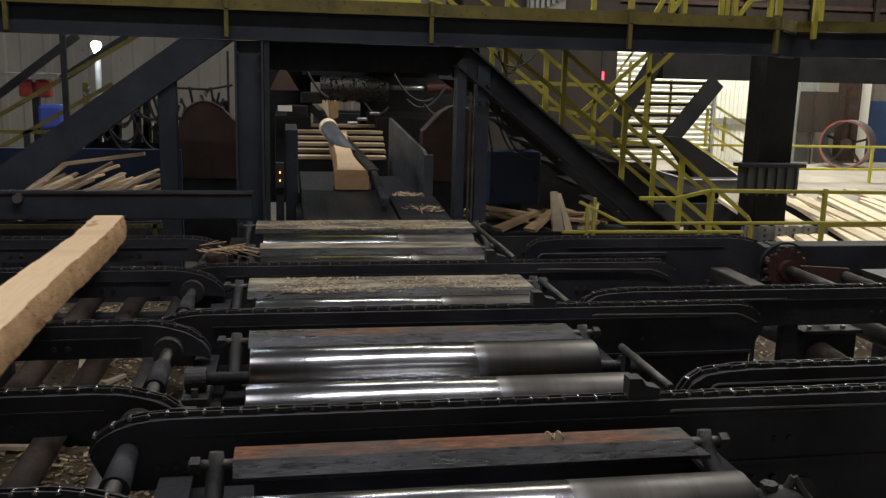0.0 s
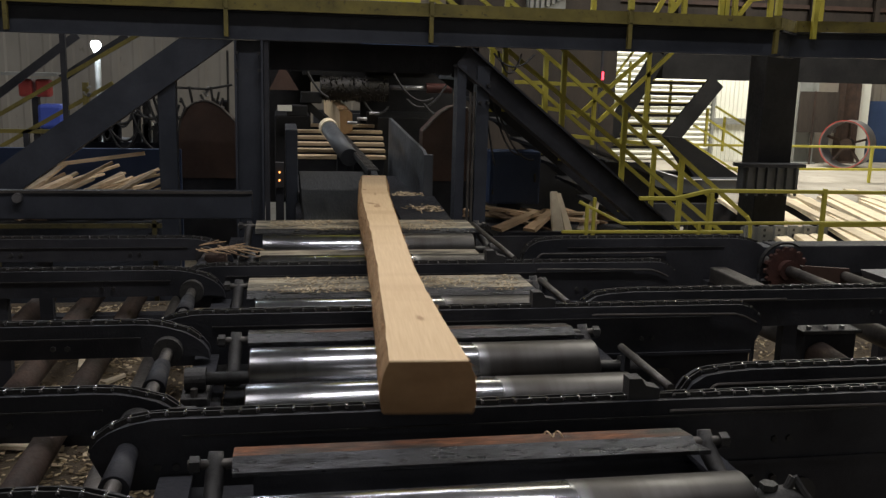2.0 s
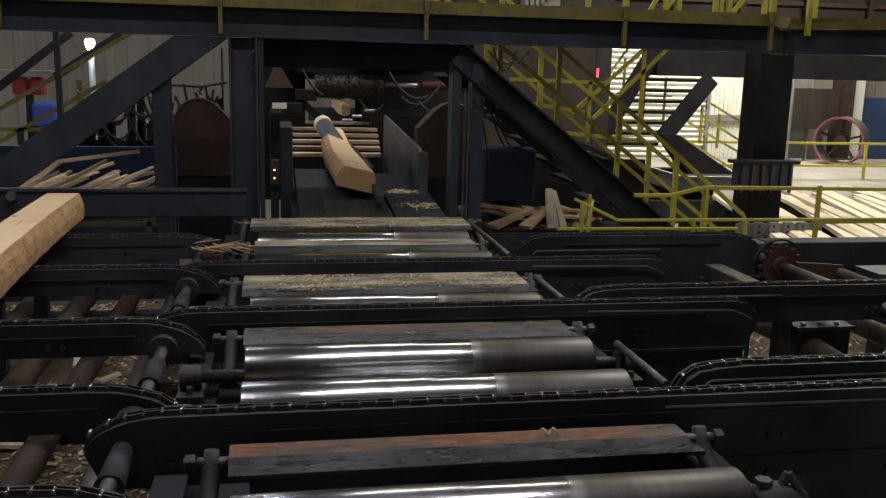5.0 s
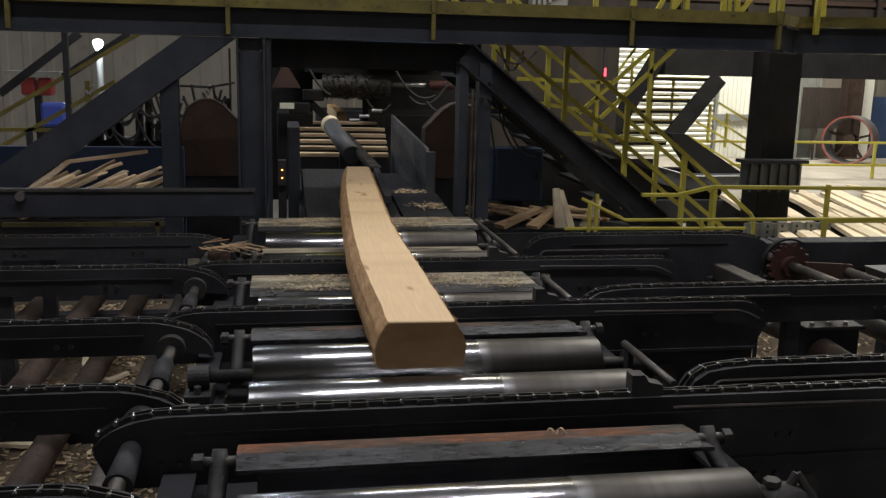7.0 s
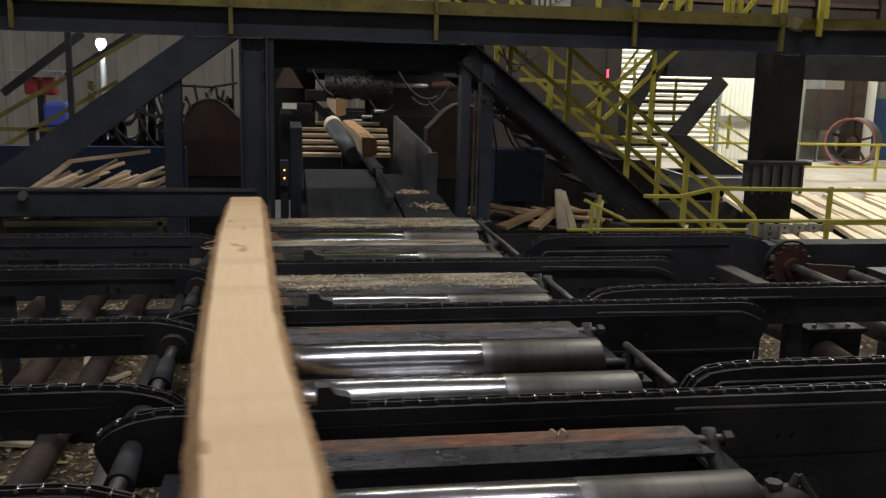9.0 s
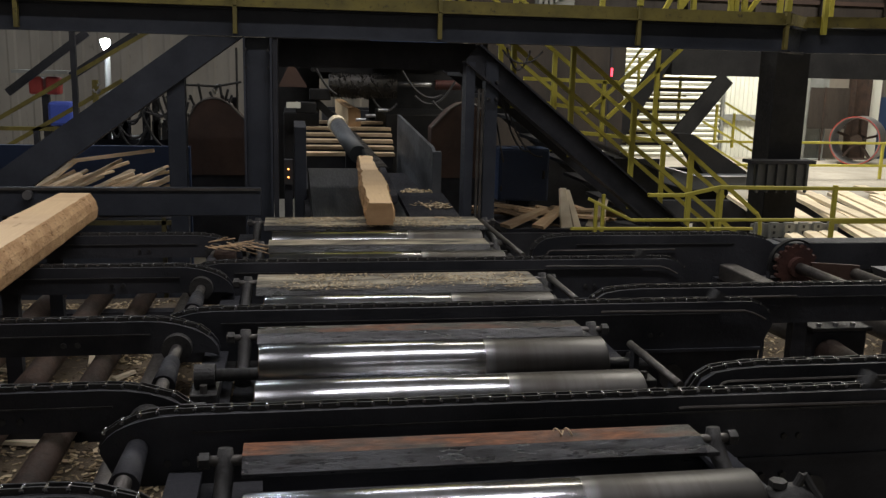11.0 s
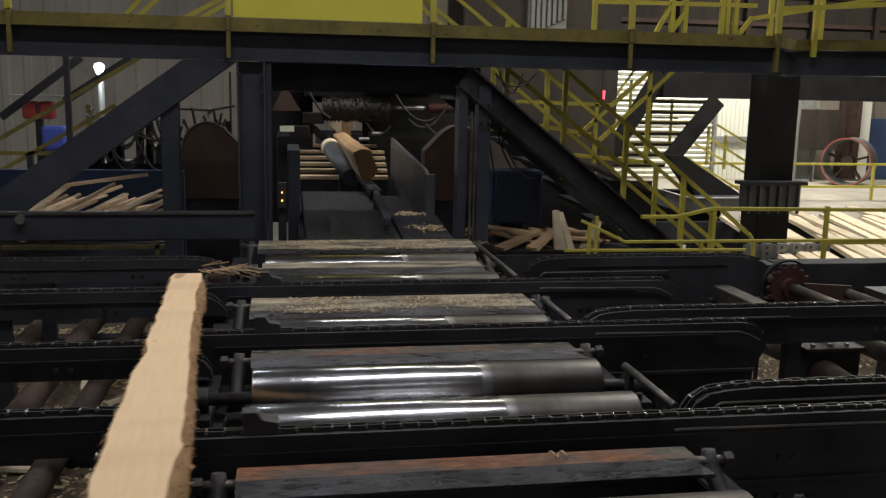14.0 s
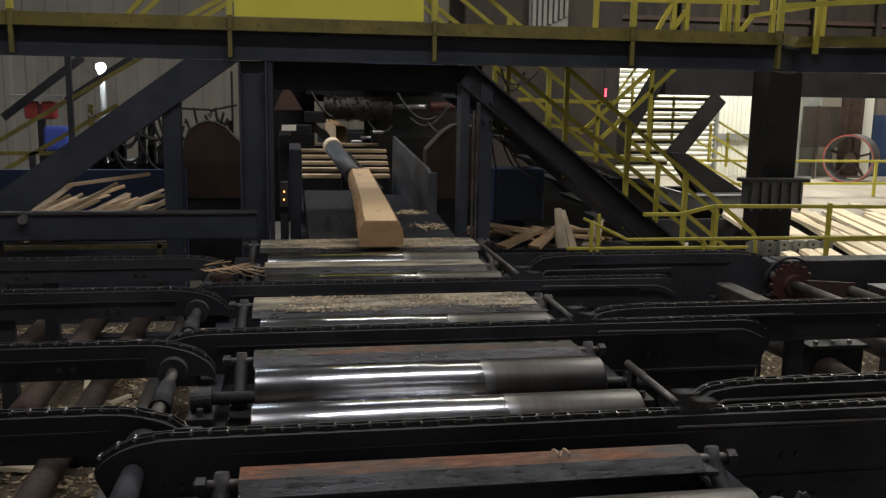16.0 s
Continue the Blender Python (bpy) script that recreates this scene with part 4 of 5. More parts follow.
def sprocket(x, y, z, r, teeth=18, label="rust-red sprocket on a shaft"):
    s = thing("sprocket", label, "sprocket")
    out = []
    for k in range(teeth):
        for da, rr in ((0.0, r), (0.35, r), (0.5, r * 0.88), (0.85, r * 0.88)):
            a = 2 * math.pi * (k + da) / teeth
            out.append((x + rr * math.cos(a), z + rr * math.sin(a)))
    part("gear", prism(bmesh.new(), out, "y", y - 0.015, y + 0.015), GEAR_RED, s)
    part("hub", rodded((x, y - 0.05, z), (x, y + 0.05, z), r * 0.45, 20), GEAR_RED, s)
    part("shaft", rodded((x, y - 1.15, z), (x, y + 0.3, z), 0.03, 16), PIPE_STEEL, s, smooth=True)
    return s


sprocket(2.80, 4.62, 0.903, 0.128, 16)
guard = thing("sprocket_guard", "dark curved chain guard over the rust-red sprocket", "guard")
part("band", prism(bmesh.new(), [(2.80 + r * math.cos(math.radians(a)), 0.903 + r * math.sin(math.radians(a))) for r, span in ((0.152, range(195, 45, -10)), (0.142, range(55, 205, 10))) for a in span], "y", 4.63, 4.66), SHADED_STEEL, guard)
part("stay", boxed(2.650, 2.662, 4.632, 4.658, 0, 0.87), DARK_STEEL, guard)

tb = thing("tie_beam", "navy box beam behind the infeed chain arms", "beam")
part("beam", boxed(2.88, 6.4, 4.88, 5.04, 0.81, 0.985, bevel=0.008), DARK_STEEL, tb)
part("lower_beam", boxed(2.2, 2.879, 4.88, 5.04, 0.72, 0.98, bevel=0.008), NAVY_STEEL, tb)
part("leg", boxed(2.5, 2.62, 4.9, 5.02, 0, 0.72), NAVY_STEEL, tb)
part("leg", boxed(5.5, 5.62, 4.9, 5.02, 0, 0.81), NAVY_STEEL, tb)
pipes = thing("cross_tubes", "worn steel spacer tubes between the infeed arms", "tube")
part("square_tube", boxed(2.37, 2.47, 3.80, 4.68, 0.82, 0.91, bevel=0.01), PIPE_STEEL, pipes)
part("tube", rodded((3.13, 3.80, 0.87), (3.13, 4.55, 0.87), 0.032, 18), PIPE_STEEL, pipes, smooth=True)
part("flange", prism(bmesh.new(), [(2.86, 0.935), (3.16, 0.915), (3.18, 0.80), (2.92, 0.80)], "y", 4.56, 4.575), BROWN_GUARD, pipes, "rust-brown flange plate")
part("pad", prism(bmesh.new(), [(3.20, 0.92), (3.9, 0.92), (3.9, 0.84), (3.24, 0.84)], "y", 4.30, 4.52), GREY_DARK, pipes)
part("stay", boxed(2.37, 3.9, 4.69, 4.75, 0.74, 0.82), DARK_STEEL, pipes)
part("stay_leg", boxed(3.5, 3.58, 4.69, 4.75, 0, 0.74), DARK_STEEL, pipes)
bb = thing("stop_beam", "navy steel stop beam across the outfeed side", "beam")
part("beam", boxed(-5.5, -0.205, 6.15, 6.25, 0.945, 1.13, bevel=0.008), NAVY_STEEL, bb)
part("top_angle", boxed(-5.5, -0.205, 6.135, 6.149, 1.118, 1.134), PIPE_STEEL, bb)
part("pipe_stub", rodded((-1.67, 6.10, 1.09), (-1.67, 6.149, 1.09), 0.03, 16), BARE_STEEL, bb, "cut pipe end")
for x in (-1.9, -4.5):
    part("leg", boxed(x - 0.06, x + 0.06, 6.14, 6.26, 0, 0.945), NAVY_STEEL, bb)

gb = thing("gear_box", "black steel gearbox between the infeed arms", "gearbox")
part("body", boxed(2.51, 2.80, 3.92, 4.17, 0.45, 0.735, bevel=0.012), DARK_STEEL, gb)
part("lid", boxed(2.49, 2.82, 3.90, 4.19, 0.736, 0.755, bevel=0.004), GREASY, gb)
for x in (2.54, 2.63, 2.72):
    part("bolt", rodded((x, 3.93, 0.755), (x, 3.93, 0.772), 0.012, 6), BARE_STEEL, gb)
part("cone", rodded((2.60, 3.92, 0.62), (2.60, 3.3, 0.60), 0.075, 20, 0.05), RUST, gb, "rust-brown shaft sleeve", smooth=True)
part("tube", rodded((2.86, 4.2, 0.745), (2.86, 2.75, 0.745), 0.05, 18), PIPE_STEEL, gb, smooth=True)
part("tube", rodded((2.38, 4.35, 0.72), (2.50, 4.05, 0.68), 0.05, 18), PIPE_STEEL, gb, smooth=True)
part("foot", boxed(2.56, 2.76, 3.97, 4.12, 0, 0.45), DARK_STEEL, gb)
yr = thing("kick_rail", "shade-darkened yellow kick rails under the stop beam", "railing")
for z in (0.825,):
    part("rail", barred((-3.2, 6.6, z), (-0.85, 6.6, z), 0.03, 0.03), SHADED_YELLOW, yr)
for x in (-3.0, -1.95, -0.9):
    part("post", boxed(x - 0.015, x + 0.015, 6.585, 6.615, 0, 0.86), SHADED_YELLOW, yr)
rnd = random.Random(77)
spl = thing("bark_strips", "torn bark strips caught on the chain arm", "debris")
for k in range(20):
    x, y = rnd.uniform(-0.46, -0.22), rnd.uniform(4.86, 5.02)
    part("strip", barred((x, y, 0.985 + 0.01 * rnd.random()), (x + rnd.uniform(0.05, 0.16), y + rnd.uniform(-0.05, 0.05), 0.97 + rnd.uniform(-0.03, 0.05)), 0.008, 0.004), BOARD, spl)
part("clump", boxed(-0.42, -0.3, 4.9, 4.98, 0.84, 0.96, bevel=0.02), RUST, spl)
lt = thing("under_frame", "rust-brown steel tubes running under the outfeed arms", "frame")
for x, z, r in ((-0.62, 0.56, 0.045), (-0.93, 0.47, 0.055), (-1.18, 0.5, 0.06), (-1.5, 0.46, 0.06), (-1.9, 0.5, 0.06), (-2.3, 0.5, 0.06)):
    part("tube", rodded((x, 1.2, z), (x, 6.0, z), r, 18), PIPE_STEEL if x == -0.62 else RUST, lt, smooth=True)
for y in (1.6, 4.0, 5.8):
    part("cross_bar", boxed(-2.6, -0.5, y - 0.05, y + 0.05, 0.301, 0.40), DARK_STEEL, lt)


def litter(name, x0, x1, y0, y1, z, count, seed, label, material, size=(0.012, 0.042), slim=1.0):
    """Loose chips: many small thin flakes lying about."""
    r, vs, fs = random.Random(seed), [], []
    for i in range(count):
        l, w, t = r.uniform(*size), r.uniform(0.006, 0.018) * slim, 0.003 * slim
        while True:
            cx, cy = r.uniform(x0, x1), r.uniform(y0, y1)
            if noise.noise((cx * 3, cy * 5, seed)) + r.uniform(-0.35, 0.35) > -0.05:
                break
        m = pose(cx, cy, z + r.uniform(0.001, 0.010) * slim, r.uniform(-25, 25), r.uniform(-25, 25), r.uniform(0, 360))
        n = len(vs)
        for a in (-1, 1):
            for b in (-1, 1):
                for c in (-1, 1):
                    vs.append(m @ Vector((a * l / 2, b * w / 2, c * t / 2)))
        fs += [tuple(n + q for q in f) for f in ((0, 1, 3, 2), (4, 6, 7, 5), (0, 4, 5, 1), (2, 3, 7, 6), (0, 2, 6, 4), (1, 5, 7, 3))]
    me = bpy.data.meshes.new(name)
    me.from_pydata(vs, [], fs)
    me.materials.append(material)
    return tagged(new(name, me), label, "debris", kind="stuff")


def chip_wood():
    """Chips that differ from piece to piece, from dark bark to pale wood."""
    m, nt, b = nodes("wood_chips")
    geo = nt.nodes.new("ShaderNodeNewGeometry")
    link(nt, ramp(nt, geo.outputs["Random Per Island"], ((0.0, (0.06, 0.042, 0.026)), (0.3, (0.2, 0.15, 0.09)), (0.65, (0.46, 0.36, 0.22)), (1.0, (0.72, 0.6, 0.4)))), b.inputs["Base Color"])
    b.inputs["Roughness"].default_value = 0.9
    return m


CHIP = chip_wood()
for k, (y0, y1) in enumerate(((3.92, 4.22), (5.5, 5.86))):
    litter("sawdust_crust", -0.1, 1.1, y0, y1, 0.983, 1500, 50 + k, "crust of shavings caked on a cover plate", CHIP, (0.004, 0.02), 0.35)
flat_setting("sawdust_bed", boxed(0.2, 7, 1.0, 6.6, 0, 0.03), SAWDUST, "bed of sawdust and bark under the conveyors", "sawdust")
flat_setting("sawdust_floor", boxed(-7, 0.19, 1.0, 6.5, 0, 0.3), SAWDUST, "raised bed of packed sawdust under the outfeed arms", "sawdust")
litter("wood_chips", -3, -0.3, 1.2, 6.4, 0.30, 13000, 3, "scattered wood chips under the outfeed arms", CHIP)
rnd = random.Random(91)
offcuts = [(rnd.uniform(-2.4, -0.6), rnd.uniform(2.2, 6.2), 0.32 + 0.01 * rnd.random(), rnd.uniform(0.12, 0.4), rnd.uniform(0.03, 0.08), 0.015, rnd.uniform(0, 180), rnd.uniform(-6, 6)) for k in range(26)]
board_pile("offcuts", "scattered pale offcuts under the outfeed arms", offcuts, PALE_BOARD, "slabs", 0.2)
litter("wood_chips", 1.4, 5, 2.0, 6.4, 0.03, 7000, 4, "scattered wood chips under the infeed arms", CHIP)


# ---- outfeed chute and saw machine ----
chute = thing("outfeed_belt", "black rubber outfeed belt sloping down to the rollers", "conveyor")
part("belt", prism(bmesh.new(), [(6.05, 0.93), (6.3, 0.955), (8.0, 1.06), (8.3, 1.03), (8.3, 0.9), (6.05, 0.85)], "x", 0.14, 0.78), BELT, chute)
part("side_wall", boxed(0.02, 0.12, 7.6, 8.4, 0.55, 1.45, bevel=0.008), NAVY_STEEL, chute)
part("side_wall", prism(bmesh.new(), [(7.65, 0.62), (7.65, 1.25), (7.72, 1.28), (10.3, 1.42), (10.3, 0.62)], "x", 1.18, 1.21), GREY_DARK, chute, "grey scuffed steel side wall")
part("end_flange", boxed(1.175, 1.255, 7.60, 7.645, 0.62, 1.255, bevel=0.006), GREY_DARK, chute)
part("bed", boxed(0.1, 1.2, 6.3, 9.6, 0.6, 0.84), DARK_STEEL, chute)
part("apron", prism(bmesh.new(), [(5.95, 0.9), (5.95, 0.93), (6.9, 1.0), (6.9, 0.9)], "x", 0.8, 1.15), DARK_STEEL, chute)
part("guide_rail", barred((0.74, 7.49, 1.10), (0.69, 6.15, 1.06), 0.05, 0.06, bevel=0.006), DARK_STEEL, chute)
for y in (6.4, 7.2):
    part("guide_post", boxed(0.69, 0.725, y - 0.02, y + 0.02, 0.84, 1.09), DARK_STEEL, chute)
for x in (0.2, 1.05):
    for y in (6.5, 9.3):
        part("leg", boxed(x - 0.05, x + 0.05, y - 0.05, y + 0.05, 0, 0.6), DARK_STEEL, chute)
litter("sawdust_heap", 0.86, 1.12, 6.3, 7.3, 0.965, 420, 11, "heap of chips and splinters beside the belt", CHIP, (0.01, 0.06))

ramp_ob = thing("slat_ramp", "ramp of pale worn wooden slats below the saw", "ramp")
for k in range(6):
    s = (10.0 + 0.42 * k) / (9.95 + 0.11 * k)
    y, z = 10.0 + 0.42 * k, 1.957 - (0.957 - 0.062 * k) * s
    part("slat", boxed(0.14 * s, 1.12 * s, y, y + 0.16, z - 0.024, z + 0.016, bevel=0.006), SLAB, ramp_ob)
    part("bearer", boxed(0.16 * s, 1.10 * s, y + 0.02, y + 0.14, 0.3, z - 0.025), DARK_STEEL, ramp_ob)
guide = thing("guide_trough", "scuffed steel guide trough along the timber line", "guide")
part("deflector", rodded((0.655, 9.1, 1.08), (0.50, 10.4, 1.30), 0.09, 28), GREY_DARK, guide, "scuffed blue-grey steel deflector roll", smooth=True)
part("band", rodded((0.515, 10.28, 1.28), (0.50, 10.4, 1.302), 0.102, 28), PALE_BOARD, guide, "pale worn end band")
part("stand", boxed(0.55, 0.65, 9.4, 9.5, 0.84, 1.1), DARK_STEEL, guide)
part("rail", boxed(0.69, 0.79, 7.5, 16.8, 1.085, 1.132, bevel=0.006), SHADED_STEEL, guide)
for k in range(24):
    part("cleat", boxed(0.70, 0.78, 7.55 + 0.11 * k, 7.60 + 0.11 * k, 1.1325, 1.139), PIPE_STEEL, guide)
for y in (7.7, 9.2, 12.6, 14.6, 16.4):
    part("rail_post", boxed(0.70, 0.78, y - 0.03, y + 0.03, 0, 1.07), DARK_STEEL, guide)
part("waiting_skid", boxed(0.83, 2.75, 17.0, 17.2, 0.6, 1.13), DARK_STEEL, guide)
part("waiting_skid", boxed(0.6, 2.75, 18.3, 18.5, 0.6, 1.13), DARK_STEEL, guide)
for x, y in ((0.9, 17.1), (2.5, 17.1), (0.7, 18.4), (2.5, 18.4)):
    part("leg", boxed(x - 0.05, x + 0.05, y - 0.05, y + 0.05, 0, 0.6), DARK_STEEL, guide)

saw = thing("gang_saw", "black saw machine with a spiked feed roll and hoses", "machine")
part("body", boxed(-0.1, 0.35, 11.8, 13.4, 0.3, 1.35, bevel=0.02), SHADED_STEEL, saw)
part("body", boxed(1.2, 2.3, 11.8, 13.4, 0.3, 1.35, bevel=0.02), SHADED_STEEL, saw)
part("hood", boxed(0.1, 2.0, 12.0, 13.2, 1.9, 2.3, bevel=0.02), SHADED_STEEL, saw)
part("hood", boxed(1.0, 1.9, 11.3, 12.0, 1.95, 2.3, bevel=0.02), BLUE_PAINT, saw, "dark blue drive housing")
# Back plates in the shade-darkened steel close the recess behind the saw.
part("back_plate", boxed(-0.35, 0.4, 13.45, 13.5, 0, 2.34), SHADED_STEEL, saw)
part("back_plate", boxed(1.12, 2.5, 13.45, 13.5, 0, 2.34), SHADED_STEEL, saw)
part("back_plate", boxed(0.4, 1.12, 13.45, 13.5, 1.75, 2.34), SHADED_STEEL, saw)
part("cross_beam", boxed(0.25, 2.0, 11.7, 11.8, 1.86, 1.93), SHADED_STEEL, saw)
bm = rodded((0.46, 11.5, 1.70), (1.30, 11.5, 1.70), 0.14, 32)
r = random.Random(5)
for k in range(520):
    a, x = r.uniform(0, 2 * math.pi), r.uniform(0.48, 1.28)
    c = Vector((0, math.sin(a), math.cos(a)))
    rod(bm, Vector((x, 11.5, 1.70)) + c * 0.135, Vector((x, 11.5, 1.70)) + c * 0.165, 0.010, 5, 0.003)
part("feed_roll", bm, SPIKED, saw, "spiked feed roll with worn teeth")
part("piston", rodded((1.32, 11.45, 1.735), (1.78, 11.45, 1.735), 0.03, 16), BARE_STEEL, saw, "bright piston rod", smooth=True)
part("cylinder", rodded((1.78, 11.45, 1.735), (2.1, 11.45, 1.735), 0.06, 20), DULL_RED, saw, "red hydraulic cylinder")
part("arm", barred((0.25, 11.5, 1.55), (0.50, 11.5, 1.32), 0.1, 0.09), SHADED_STEEL, saw)
part("clamp", boxed(0.22, 0.48, 11.4, 11.55, 1.52, 1.66, bevel=0.015), SHADED_STEEL, saw)
part("clamp", boxed(0.05, 0.3, 11.3, 11.5, 1.36, 1.5, bevel=0.015), SHADED_STEEL, saw)
part("bracket", prism(bmesh.new(), [(-0.16, 1.67), (-0.02, 1.95), (0.06, 1.9), (0.20, 1.67)], "y", 11.6, 11.66), BROWN_GUARD, saw, "rusty wedge guard")
part("plate", boxed(-0.06, 0.11, 11.2, 11.22, 1.43, 1.5), WHITE_SHEET, saw, "pale sheet plate")
for p, q, d in (((1.0, 11.4, 1.55), (1.3, 11.4, 1.5), 0.12), ((1.35, 11.3, 1.9), (1.85, 11.3, 1.62), 0.15), ((1.5, 11.2, 1.6), (2.0, 11.2, 1.8), 0.18), ((0.3, 11.3, 1.9), (0.55, 11.3, 1.6), 0.05), ((1.7, 11.1, 1.55), (2.1, 11.1, 1.45), 0.1)):
    part("hose", tube(bmesh.new(), sag(p, q, d), 0.014), BLACK, saw)
for x, z in ((0.9, 1.35), (1.05, 1.42), (0.78, 1.3)):
    part("fitting", rodded((x, 11.25, z), (x + 0.12, 11.25, z), 0.02, 10), BARE_STEEL, saw)


def curved_guard(x0, x1, z0, z1, y, flip, label):
    """A sheet guard round a band wheel: bulging top that falls away to one side."""
    g = thing("wheel_guard", label, "guard")
    pts = [(x0 + (x1 - x0) * u, z0 + (z1 - z0) * v) for u, v in ((0, 0), (0.02, 0.35), (0.07, 0.62), (0.16, 0.83), (0.28, 0.95), (0.42, 1.0), (0.56, 0.97), (0.7, 0.86), (0.85, 0.66), (1.0, 0.45))]
    if flip:
        pts = [(x0 + x1 - x, z) for x, z in pts][::-1]
    part("sheet", prism(bmesh.new(), pts + [(x1, z0 - 0.3), (x0, z0 - 0.3)], "y", y, y + 0.25), BROWN_GUARD, g)
    part("lip", tube(bmesh.new(), [(x, y - 0.004, z) for x, z in pts], 0.012, 6), PIPE_STEEL, g)
    part("stand", boxed(x0 + 0.05, x1 - 0.05, y + 0.02, y + 0.23, 0, z0 - 0.3), DARK_STEEL, g)


curved_guard(-1.05, -0.42, 1.12, 1.60, 9.5, False, "brown sheet guard over a band wheel")
curved_guard(1.45, 2.1, 1.10, 1.60, 9.5, True, "brown sheet guard over a band wheel")

bx = thing("control_box", "dark blue steel control cabinet beside the brace", "cabinet")
part("body", boxed(1.96, 2.46, 8.5, 8.8, 0.70, 1.21, bevel=0.012), BLUE_PAINT, bx)
leaf = part("door", boxed(1.98, 2.44, 8.485, 8.499, 0.72, 1.19, bevel=0.005), BLUE_PAINT, bx)
part("handle", boxed(2.39, 2.41, 8.465, 8.484, 0.92, 1.0, bevel=0.004), GREASY, leaf)
for z in (0.8, 1.1):
    part("hinge", rodded((1.985, 8.478, z), (1.985, 8.478, z + 0.05), 0.008, 8), GREASY, leaf)
part("stand", boxed(2.1, 2.3, 8.6, 8.75, 0, 0.70), DARK_STEEL, bx)
sg = thing("signal_box", "small black signal box with two orange lights", "signal")
sbody = part("body", boxed(-0.06, 0.005, 7.37, 7.42, 1.0, 1.2), BLACK, sg)
for z in (1.125, 1.06):
    part("light", rodded((-0.028, 7.36, z), (-0.028, 7.369, z), 0.006, 10), ORANGE_GLOW, sbody, "glowing orange signal light")
part("bracket", boxed(-0.06, 0.005, 7.42, 7.46, 0.0, 1.2), DARK_STEEL, sg)
rl = thing("beacon", "small red signal lamp on a dark post", "signal")
part("post", boxed(4.26, 4.29, 12.0, 12.03, 0, 2.4), DARK_STEEL, rl)
part("light", rodded((4.275, 11.97, 1.89), (4.275, 11.97, 2.0), 0.014, 12), RED_GLOW, rl, "glowing red light")

# slab bins
bin_l = thing("slab_bin", "blue steel bin wall holding bark slabs", "bin")
part("back", boxed(-4.0, -0.95, 8.9, 8.96, 0, 1.16), BLUE_PAINT, bin_l)
part("front", boxed(-4.0, -0.95, 7.6, 7.64, 0, 0.69), NAVY_STEEL, bin_l)
part("bottom", boxed(-4.0, -0.95, 7.64, 8.9, 0.6, 0.66), DARK_STEEL, bin_l)
rnd = random.Random(21)
slabs = []
for k in range(44):
    slabs.append((-2.55 + 0.032 * k + rnd.uniform(-0.05, 0.05), 8.1 + rnd.uniform(-0.38, 0.3), 0.78 + 0.011 * rnd.randint(0, 16), rnd.uniform(0.45, 0.85), rnd.uniform(0.06, 0.17), rnd.uniform(0.012, 0.03), rnd.uniform(5, 55), rnd.uniform(-30, -10)))
for k in range(14):
    slabs.append((-2.3 + 0.1 * k, 7.80 + rnd.uniform(-0.08, 0.1), 0.70 + 0.02 * rnd.randint(0, 3), rnd.uniform(0.2, 0.4), rnd.uniform(0.05, 0.12), 0.02, rnd.uniform(-40, 60), rnd.uniform(-10, 10)))
slabs.append((-1.5, 7.95, 1.16, 0.72, 0.04, 0.03, 0, -8))
board_pile("slab_pile", "heap of pale slabs and edgings in the blue bin", slabs, SLAB, "slabs", 0.25)
rnd = random.Random(22)
slabs = []
for k in range(16):
    slabs.append((2.0 + 0.075 * k, 8.3 + rnd.uniform(-0.15, 0.2), 0.58 + 0.01 * rnd.randint(0, 6), rnd.uniform(0.5, 0.9), rnd.uniform(0.08, 0.16), 0.025, rnd.uniform(-60, 20), rnd.uniform(-5, 12)))
slabs += [(2.12, 8.0, 0.62, 0.5, 0.16, 0.03, 25, -14), (2.35, 8.0, 0.62, 0.42, 0.14, 0.03, 40, -18)]
board_pile("slab_pile", "loose offcut slabs beside the control cabinet", slabs, BOARD, "slabs", 0.3)
leaning = [(2.50, 8.02, 0.70, 0.40, 0.12, 0.03, 82, -60), (2.58, 8.06, 0.69, 0.38, 0.09, 0.03, 100, -58), (2.82, 8.02, 0.64, 0.36, 0.16, 0.03, 40, -48), (2.87, 8.05, 0.63, 0.34, 0.10, 0.03, 62, -52)]
board_pile("slab_pile", "pale fresh offcuts leaning in the slab tray", leaning, PALE_BOARD, "slabs", 0.2)
bin_r = thing("slab_tray", "dark steel tray under the offcuts, with an added dark sheet behind", "bin")
part("tray", boxed(1.9, 3.4, 7.85, 8.7, 0.48, 0.54), DARK_STEEL, bin_r)
part("front", boxed(1.65, 3.4, 7.75, 7.79, 0, 0.52), DARK_STEEL, bin_r)
# Dark sheet added well behind the tray to darken the bright floor there.
part("back", boxed(1.65, 4.3, 10.2, 10.24, 0, 0.95), DARK_STEEL, bin_r)
for x in (2.0, 3.3):
    part("leg", boxed(x - 0.04, x + 0.04, 8.5, 8.6, 0, 0.48), DARK_STEEL, bin_r)
tr = thing("slope_tray", "black sloping chute plates under the stair", "chute")
part("plate", barred((3.1, 10.2, 1.25), (4.3, 10.2, 0.82), 0.8, 0.03), BLACK, tr)
part("plate", prism(bmesh.new(), [(5.28, 1.13), (5.52, 1.12), (6.43, 0.57), (6.43, 0.36), (5.9, 0.36)], "y", 12.0, 12.3), SHADED_STEEL, tr)
part("body", boxed(4.25, 6.3, 12.35, 12.6, 0.12, 0.60), SHADED_STEEL, tr)
